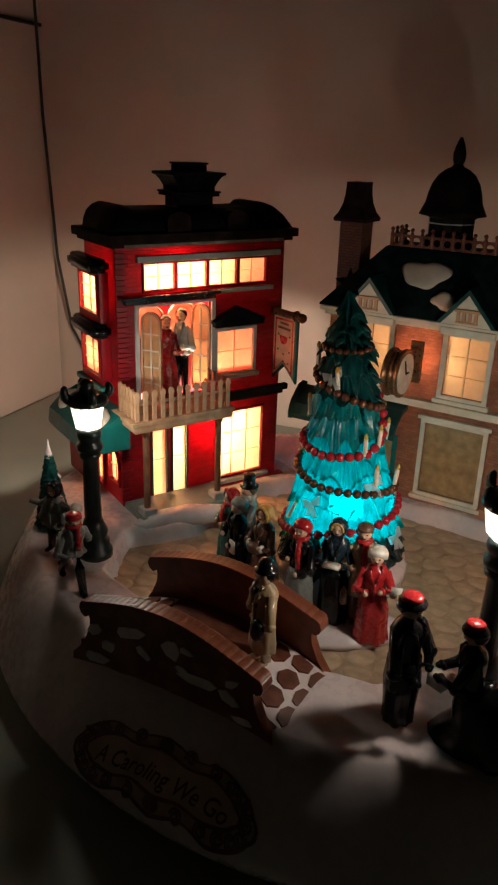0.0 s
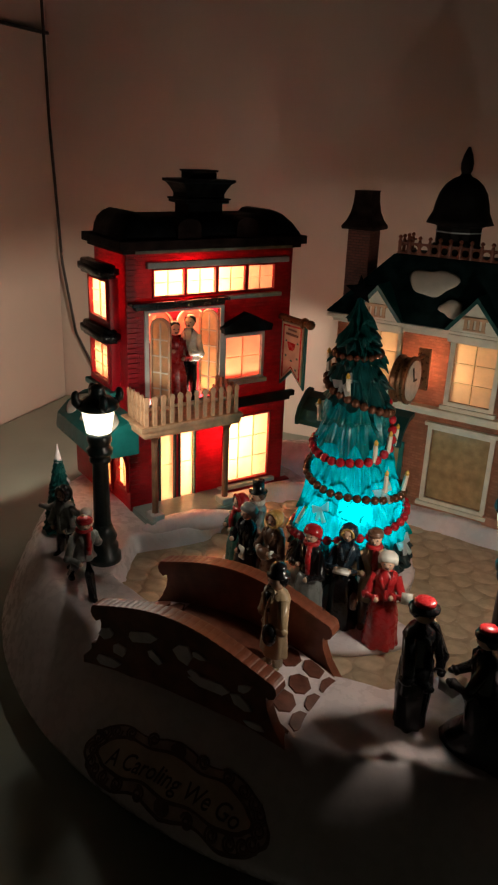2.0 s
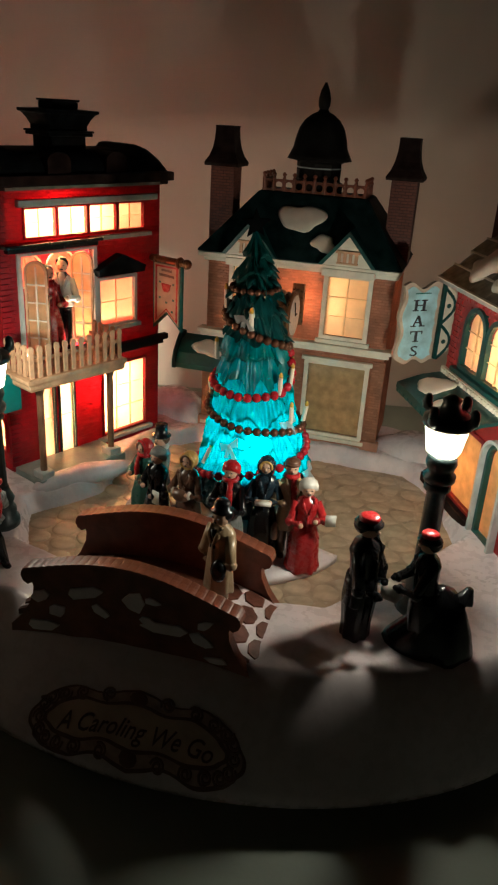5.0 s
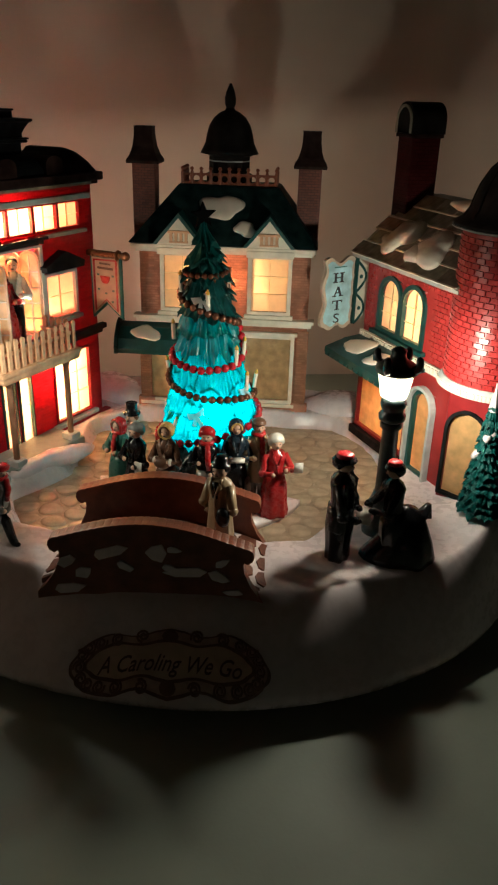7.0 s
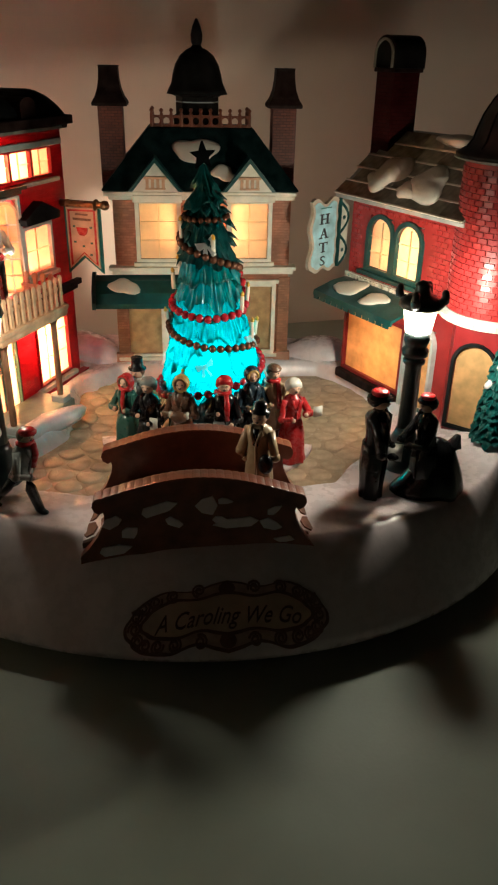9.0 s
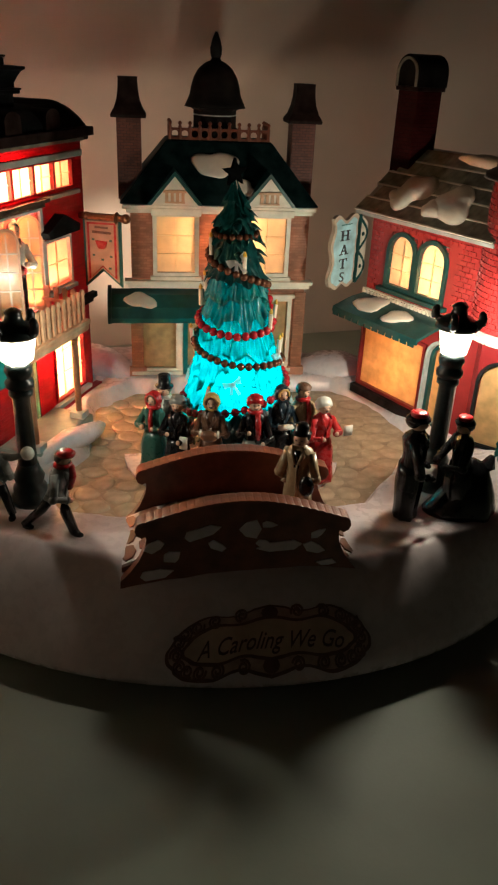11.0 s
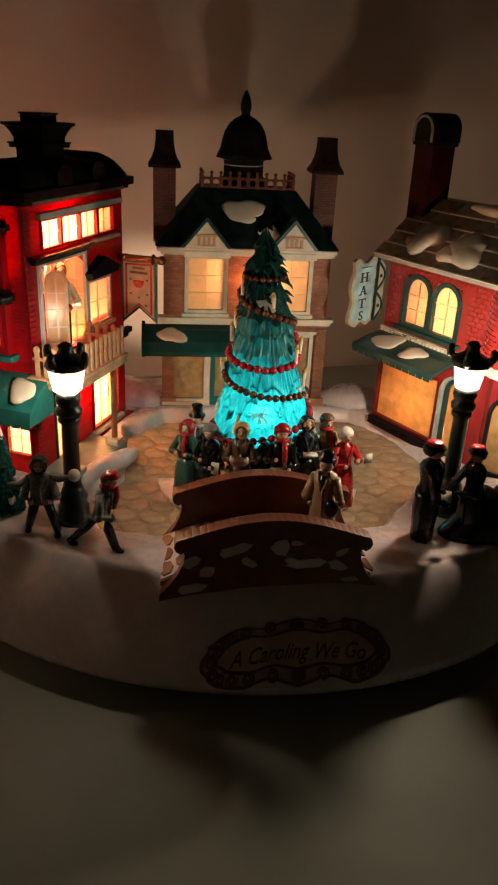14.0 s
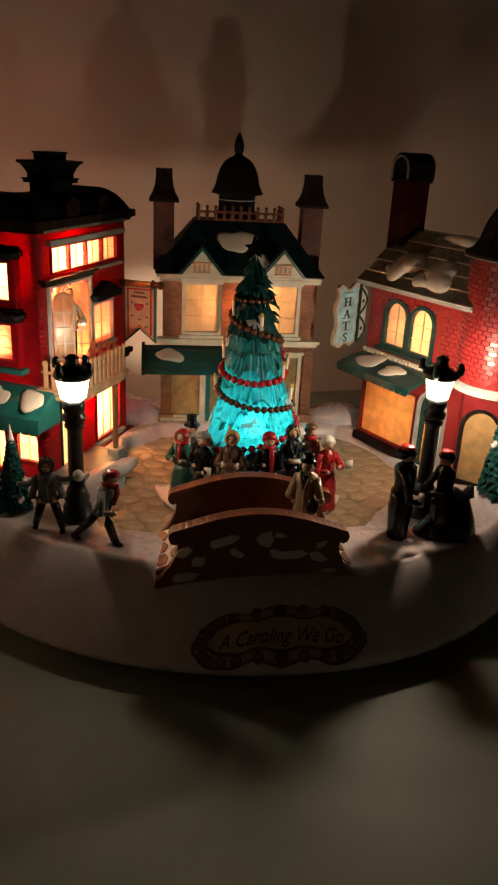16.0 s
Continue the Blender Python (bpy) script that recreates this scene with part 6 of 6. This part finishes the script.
def leaflet(bm, h):
    box(bm, 0.0042, 0.0088, -0.0082, -0.0072, 0.46 * h, 0.60 * h, mi=5)


def sheet(bm, h):
    box(bm, 0.0085, 0.0140, -0.0110, -0.0102, 0.60 * h, 0.72 * h, mi=5)


def lantern(bm, h):
    lathe(bm, [(0.0016, 0.24 * h), (0.0020, 0.25 * h), (0.0020, 0.36 * h), (0.0006, 0.41 * h)], 6, at=(-0.0075, -0.0070, 0), mi=2)


# the singers' curved stand
STAND_Z = PLAZA_Z + 0.0062
bm = bmesh.new()
for i in range(41):
    a = math.radians(-168 + 156 * i / 40)
    for r in (0.0385, 0.0690):
        for z in (0.0012, 0.0050):
            bm.verts.new((r * math.cos(a), r * math.sin(a), z))
bm.verts.ensure_lookup_table()
for i in range(40):
    a, b = i * 4, i * 4 + 4
    for p, q in ((0, 1), (1, 3), (3, 2), (2, 0)):
        bm.faces.new([bm.verts[k] for k in (a + p, a + q, b + q, b + p)])
for a in (0, 160):
    bm.faces.new([bm.verts[a + k] for k in (0, 1, 3, 2)])
bmesh.ops.bevel(bm, geom=[e for e in bm.edges if not e.is_boundary and len(e.link_faces) == 2 and e.calc_face_angle(0) > 1.0], offset=0.0012, segments=2, affect="EDGES")
stand = tagged(smooth(part("singer_stand", bm, SNOW)), "curved white snowy stand that carries the singers", "stand")
stand.matrix_basis = pose(RING[0], RING[1], PLAZA_Z)

SINGERS = [
    # azimuth round the tree, radius, turn, and the look
    (-146, 0.0560, dict(h=0.051, label="green-coated figurine with red hood and scarf singing", coat=F_GREEN, skirt=F_GREEN, hat="hood", hat_mat=F_RED, scarf=F_RED)),
    (-152, 0.0465, dict(h=0.054, label="top-hatted figurine in grey coat singing", coat=F_GREY, legs=BLACK, hat="top", hat_mat=BLACK, scarf=F_WHITE)),
    (-126, 0.0530, dict(h=0.054, label="black-coated figurine with grey bonnet holding a sheet", coat=BLACK, skirt=BLACK, hat="bonnet", hat_mat=F_GREY, arms=((0.55, -0.35), (0.42, -0.40)), extra=leaflet)),
    (-105, 0.0450, dict(h=0.057, label="brown-coated figurine with blond hair and white muff", coat=F_BROWN, skirt=F_BROWN, hat="hood", hat_mat=F_BLOND, extra=muff)),
    (-73, 0.0455, dict(h=0.057, label="figurine with red bonnet and long red scarf", coat=BLACK, skirt=F_GREY, hat="bonnet", hat_mat=F_RED, scarf=F_RED, arms=((0.60, -0.30), (0.45, -0.55)))),
    (-49, 0.0440, dict(h=0.06, label="navy-hooded figurine reading from a book", coat=F_NAVY, skirt=BLACK, hat="hood", hat_mat=F_NAVY, hair=F_BLOND, extra=book)),
    (-34, 0.0500, dict(h=0.06, label="capped figurine in tan coat with a lantern", coat=F_TAN, legs=F_BROWN, hat="cap", hat_mat=F_BROWN, scarf=F_RED, extra=lantern)),
    (-33, 0.0640, dict(h=0.053, label="red-dressed figurine with white cap holding a song sheet", coat=F_RED, skirt=F_RED, hat="bonnet", hat_mat=F_WHITE, arms=((0.5, -0.4), (0.62, -0.5)), extra=sheet)),
]
for az, r, look_of in SINGERS:
    a = math.radians(az)
    figurine((RING[0] + r * math.cos(a), RING[1] + r * math.sin(a), STAND_Z - 0.0012), (az + 90) * 0.45, group="singers round the tree", **look_of)

def bag(bm, h):
    ball(bm, (0.0058, -0.0066, 0.46 * h), (0.0036, 0.0028, 0.0056), 10, 8, mi=2)
    box(bm, -0.0012, 0.0012, -0.0050, -0.0034, 0.62 * h, 0.80 * h, mi=2)


# the man on the bridge
m = BRIDGE_POSE @ Vector((0.031, 0.004, 0.0130))
figurine(tuple(m), -20, "figurine in long tan coat and black hat on the bridge", F_TAN, legs=F_TAN, hat="bowler", hat_mat=BLACK, hair=BLACK, arms=((0.22, -0.05), (0.30, -0.30)), h=0.0510, girth=1.12, coat_low=0.16, extra=bag)
# children throwing snowballs
figurine((-0.0785, -0.1505, ground(-0.0785, -0.1505) - 0.0006), 66, "running child figurine with red cap and scarf", F_GREY, legs=BLACK, coat_low=0.44, hat="cap", hat_mat=F_RED, scarf=F_RED, arms=((0.35, -0.5), (0.5, 0.45)), h=0.0515, girth=1.02, stride=0.0130, lean=16, group="snowball children")


def snowball(bm, h):
    ball(bm, (0.0190, -0.0020, 0.78 * h), 0.0036, 10, 8, mi=5)
    tube(bm, [(0.0050, 0, 0.74 * h), (0.0110, -0.0010, 0.72 * h), (0.0175, -0.0020, 0.76 * h)], [0.0021, 0.0020, 0.0015], 8)
    tube(bm, [(-0.0050, 0, 0.74 * h), (-0.0110, -0.0010, 0.66 * h), (-0.0170, -0.0030, 0.68 * h)], [0.0021, 0.0020, 0.0015], 8)


figurine((-0.109, -0.137, ground(-0.109, -0.137) - 0.0006), 8, "grey-coated child figurine about to throw a snowball", F_GREY, legs=BLACK, coat_low=0.42, hat="hood", hat_mat=BLACK, arms=((0.3, -0.2), (0.3, -0.2)), extra=snowball, h=0.0480, stride=0.0030, stance=0.0085, group="snowball children")


def parcel(bm, h):
    box(bm, 0.0060, 0.0125, -0.0110, -0.0050, 0.30 * h, 0.40 * h, mi=5)


# the couple by the lamp
figurine((0.1098, -0.1205, ground(0.1098, -0.1205) - 0.0006), 78, "black-coated figurine with red-topped cap holding a parcel", BLACK, skirt=BLACK, hat="pillbox", hat_mat=F_RED, hair=BLACK, arms=((0.25, -0.4), (0.3, -0.3)), h=0.0630, girth=1.32, hem=0.0052, glove=0, extra=parcel, group="couple by the lamp")


def gown(bm, h):
    lathe(bm, [(0.0128, 0.0), (0.0130, 0.003), (0.0118, 0.012), (0.0098, 0.020), (0.0078, 0.0265), (0.0050, 0.0305), (0.0010, 0.0330)], 28, at=(0, 0.0070, 0), mi=3, wave=lambda r, z, a, k: (r * (1 + 0.06 * math.sin(6 * a + 1) * (1 - k / 7) + ((0.9, 0.7, 0.25, 0, 0, 0, 0)[k] * max(0.0, math.cos(a - 4.5)) ** 4)), z))
    tube(bm, [(0.0008, 0.0110, 0.0200), (0.0012, 0.0150, 0.0275), (0.0016, 0.0168, 0.0340)], [0.0060, 0.0040, 0.0014], 8, mi=3)


figurine((0.1405, -0.1140, ground(0.1405, -0.1140) - 0.0006), -70, "dark wide-gowned figurine bowing with red cap", BLACK, skirt=BLACK, hat="pillbox", hat_mat=F_RED, hair=BLACK, arms=((0.45, -0.6), (0.45, -0.6)), h=0.0595, girth=1.10, glove=0, lean=5, extra=gown, group="couple by the lamp")
# the couple on the balcony
m = RED_POSE @ Vector((0.0340, 0.0030, 0.0705))
figurine(tuple(m), 60, "red-gowned figurine dancing on the balcony", F_RED, skirt=F_RED, hat="none", hair=BLACK, arms=((0.7, -0.5), (0.5, -0.3)), girth=1.0, h=0.0565, group="balcony dancers")
m = RED_POSE @ Vector((0.0460, 0.0050, 0.0705))
figurine(tuple(m), 30, "white-shirted figurine with dark trousers dancing on the balcony", F_WHITE, legs=BLACK, hat="none", hair=BLACK, arms=((0.75, -0.3), (0.55, -0.55)), girth=1.0, h=0.0600, coat_low=0.48, group="balcony dancers")


# ---- the name plaque on the slope of the base ----
def plaque():
    c, turn = (0.0363, -0.1940), 8.5
    ca, sa = math.cos(math.radians(turn)), math.sin(math.radians(turn))
    slope = 0.62

    def lay(bm, lift):
        for v in bm.verts:
            u, w = v.co.x, v.co.y * slope
            x, y = c[0] + u * ca - w * sa, c[1] + u * sa + w * ca
            v.co = (x, y, ground(x, y) + lift + v.co.z)
        return bm

    def edge(sx, sy, n=96):
        out = []
        for i in range(n):
            a = 2 * math.pi * i / n
            r = 1 + 0.015 * math.cos(10 * a)
            p = 0.70
            x = math.copysign(abs(math.cos(a)) ** p, math.cos(a))
            y = math.copysign(abs(math.sin(a)) ** p, math.sin(a))
            out.append((sx * x * r, sy * y * r * (0.90 + 0.13 * math.cos(3 * math.pi * x))))
        return out

    def sheet_of(sx, sy, rings=7):
        bm = bmesh.new()
        rows = [[bm.verts.new((x * k / rings, y * k / rings, 0)) for x, y in edge(sx, sy)] for k in range(1, rings + 1)]
        mid = bm.verts.new((0, 0, 0))
        n = len(rows[0])
        for i in range(n):
            j = (i + 1) % n
            bm.faces.new((mid, rows[0][i], rows[0][j]))
            for a, b in zip(rows, rows[1:]):
                bm.faces.new((a[i], b[i], b[j], a[j]))
        return bm
    t = thing("name_plaque", Matrix.Identity(4), "scalloped brown cartouche plaque lettered A Caroling We Go", "plaque")
    part("border", lay(sheet_of(0.0500, 0.0142), 0.0005), PLAQUE_EDGE, t, "dark brown border")
    part("field", lay(sheet_of(0.0484, 0.0130), 0.0009), PLAQUE_MID, t, "brown ground of the plaque")
    part("name_field", lay(sheet_of(0.0412, 0.0078), 0.0012), PLAQUE, t, "paler tan field behind the words")
    bm = bmesh.new()
    n = 96
    e0, e1 = edge(0.0428, 0.0088), edge(0.0408, 0.0074)
    a = [bm.verts.new((x, y, 0)) for x, y in e0]
    b = [bm.verts.new((x, y, 0)) for x, y in e1]
    for i in range(n):
        j = (i + 1) % n
        bm.faces.new((a[i], b[i], b[j], a[j]))
    part("inner_line", lay(bm, 0.0015), PLAQUE_EDGE, t)
    for k in range(22):
        ang = 2 * math.pi * k / 22
        bm = bmesh.new()
        x, y = 0.0452 * math.copysign(abs(math.cos(ang)) ** 0.62, math.cos(ang)), 0.0102 * math.copysign(abs(math.sin(ang)) ** 0.62, math.sin(ang))
        turns = [(x + (0.0006 + 0.0028 * i / 18) * math.cos(i * 0.62 + k), y + (0.0006 + 0.0022 * i / 18) * math.sin(i * 0.62 + k), 0) for i in range(19)]
        tube(bm, turns, 0.00058, 4)
        part("scroll", lay(bm, 0.0012), PLAQUE_EDGE, t)
    for y in (0.0102, -0.0102):
        bm = ball(bmesh.new(), (0, y, 0), (0.0044, 0.0030, 0.0008), 10, 5)
        part("medallion", lay(bm, 0.0010), PLAQUE_EDGE, t)
    words = turned(lettering("A Caroling We Go", 0.0092, extrude=0.0002, shear=0.45), Matrix.Translation((0, -0.0016, 0)))
    bmesh.ops.subdivide_edges(words, edges=[e for e in words.edges if e.calc_length() > 0.003], cuts=2)
    part("lettering", lay(words, 0.0017), PLAQUE_TEXT, t, "dark slanted lettering")


plaque()


# ---- snow heaps beside the doorstep and behind the square ----
for k, (x, y, rx, ry, rz, rot) in enumerate(((-0.0915, -0.0500, 0.030, 0.0100, 0.0075, 64), (-0.100, 0.085, 0.030, 0.022, 0.014, 0), (0.094, 0.103, 0.034, 0.022, 0.012, -30))):
    ob = smooth(part("snow_mound", patch(bmesh.new(), (0, 0, 0), rx, ry, rz, 60 + k, seg=40), SNOW))
    ob.matrix_basis = pose(x, y, ground(x, y) - 0.001, 0, 0, rot)
    tagged(ob, "smooth white moulded snow heap on the base", "snow heap", "snow heaps")


# ---- cobbles ----
def cobbles():
    rng = random.Random(12)
    seeds = []
    pitch = 0.0165
    for r in range(-11, 12):
        for k in range(-11, 12):
            x = 0.02 + k * pitch + (pitch / 2 if r % 2 else 0) + rng.uniform(-0.0040, 0.0040)
            y = -0.03 + r * pitch * 0.80 + rng.uniform(-0.0030, 0.0030)
            seeds.append((x, y))
    for i, (x, y) in enumerate(seeds):
        if plaza_depth(x, y) < 0.004:
            continue
        poly = [(x - 0.012, y - 0.011), (x + 0.012, y - 0.011), (x + 0.012, y + 0.011), (x - 0.012, y + 0.011)]
        for j, (u, v) in enumerate(seeds):
            dx, dy = u - x, v - y
            if j == i or dx * dx + dy * dy > 0.0016:
                continue
            lim = (dx * dx + dy * dy) / 2 - 0.0006 * math.hypot(dx, dy)
            out = []
            for a, b in zip(poly, poly[1:] + poly[:1]):
                fa, fb = (a[0] - x) * dx + (a[1] - y) * dy - lim, (b[0] - x) * dx + (b[1] - y) * dy - lim
                if fa <= 0:
                    out.append(a)
                if fa * fb < 0:
                    s = fa / (fa - fb)
                    out.append((a[0] + s * (b[0] - a[0]), a[1] + s * (b[1] - a[1])))
            poly = out
        for _ in range(2):
            poly = [q for a, b in zip(poly, poly[1:] + poly[:1]) for q in ((a[0] * 0.75 + b[0] * 0.25, a[1] * 0.75 + b[1] * 0.25), (a[0] * 0.25 + b[0] * 0.75, a[1] * 0.25 + b[1] * 0.75))]
        if len(poly) < 5:
            continue
        poly = poly[::2] if len(poly) > 22 else poly
        bm = bmesh.new()
        worn = 0.30 + 0.55 * min(1.0, max(0.0, (0.045 - x) / 0.06, (-0.075 - y) / 0.02))
        tz = rng.uniform(-0.05, 0.05) * worn, rng.uniform(-0.05, 0.05) * worn
        rows = [[bm.verts.new(((px - x) * f, (py - y) * f, z + (0 if z == 0 else (px - x) * tz[0] * f + (py - y) * tz[1] * f))) for px, py in poly] for f, z in ((1.0, 0.0), (0.94, 0.0007 * worn), (0.80, 0.0012 * worn), (0.45, 0.0015 * worn))]
        n = len(poly)
        for a, b in zip(rows, rows[1:]):
            for k in range(n):
                bm.faces.new((a[k], a[(k + 1) % n], b[(k + 1) % n], b[k]))
        bm.faces.new(rows[-1])
        ob = smooth(part("cobble", bm, COBBLE, square))
        ob.location = (x, y, PLAZA_Z + 0.0006)


cobbles()


# ---- bricks of the hat shop ----
def bricks():
    w, hgt, gap = 0.0054, 0.0026, 0.0007
    piece = box(bmesh.new(), -w / 2, w / 2, -0.0006, 0.0004, 0, hgt, 0.0)
    me = bpy.data.meshes.new("brick")
    for v in piece.verts:
        if v.co.y < 0:
            v.co.x *= 0.93
            v.co.z = hgt / 2 + (v.co.z - hgt / 2) * 0.88
    bmesh.ops.recalc_face_normals(piece, faces=piece.faces)
    piece.to_mesh(me)
    piece.free()
    me.materials.append(BRICK)
    rest = bmesh.new()
    count = 0
    ang = math.degrees((w + gap) / R_TURRET)
    for r in range(25):
        z = 0.0795 + r * (hgt + gap)
        for k in range(34):
            a = -258 + (k + (0.5 if r % 2 else 0)) * ang
            if 0.108 < z < 0.156 and any(abs(((a - c + 180) % 360) - 180) < 22 for c in WINDOW_SIDES):
                continue
            m = pose(0, 0, 0, 0, 0, a + 90) @ Matrix.Translation((0, -R_TURRET, z))
            if z < 0.126 and -190 < a < -80 and count < 290:
                ob = new("brick", me)
                ob.parent = TUR
                ob.matrix_basis = m
                count += 1
            else:
                before = len(rest.verts)
                rest.from_mesh(me)
                rest.verts.ensure_lookup_table()
                bmesh.ops.transform(rest, matrix=m, verts=rest.verts[before:])
    tagged(part("turret_bricks", rest, BRICK, TUR), kind="stuff")
    rest = bmesh.new()
    for r in range(38):
        z = 0.0030 + r * (hgt + gap)
        if 0.0690 < z < 0.0780:
            continue
        for k in range(19):
            x = 0.0030 + (k + (0.5 if r % 2 else 0)) * (w + gap)
            if x > 0.0950:
                continue
            if 0.0120 < x < 0.0800 and 0.076 < z < 0.1215 or z < 0.0760:
                continue
            before = len(rest.verts)
            rest.from_mesh(me)
            rest.verts.ensure_lookup_table()
            bmesh.ops.transform(rest, matrix=Matrix.Translation((x, 0, z)), verts=rest.verts[before:])
    tagged(part("front_bricks", rest, BRICK, hat), kind="stuff")


bricks()
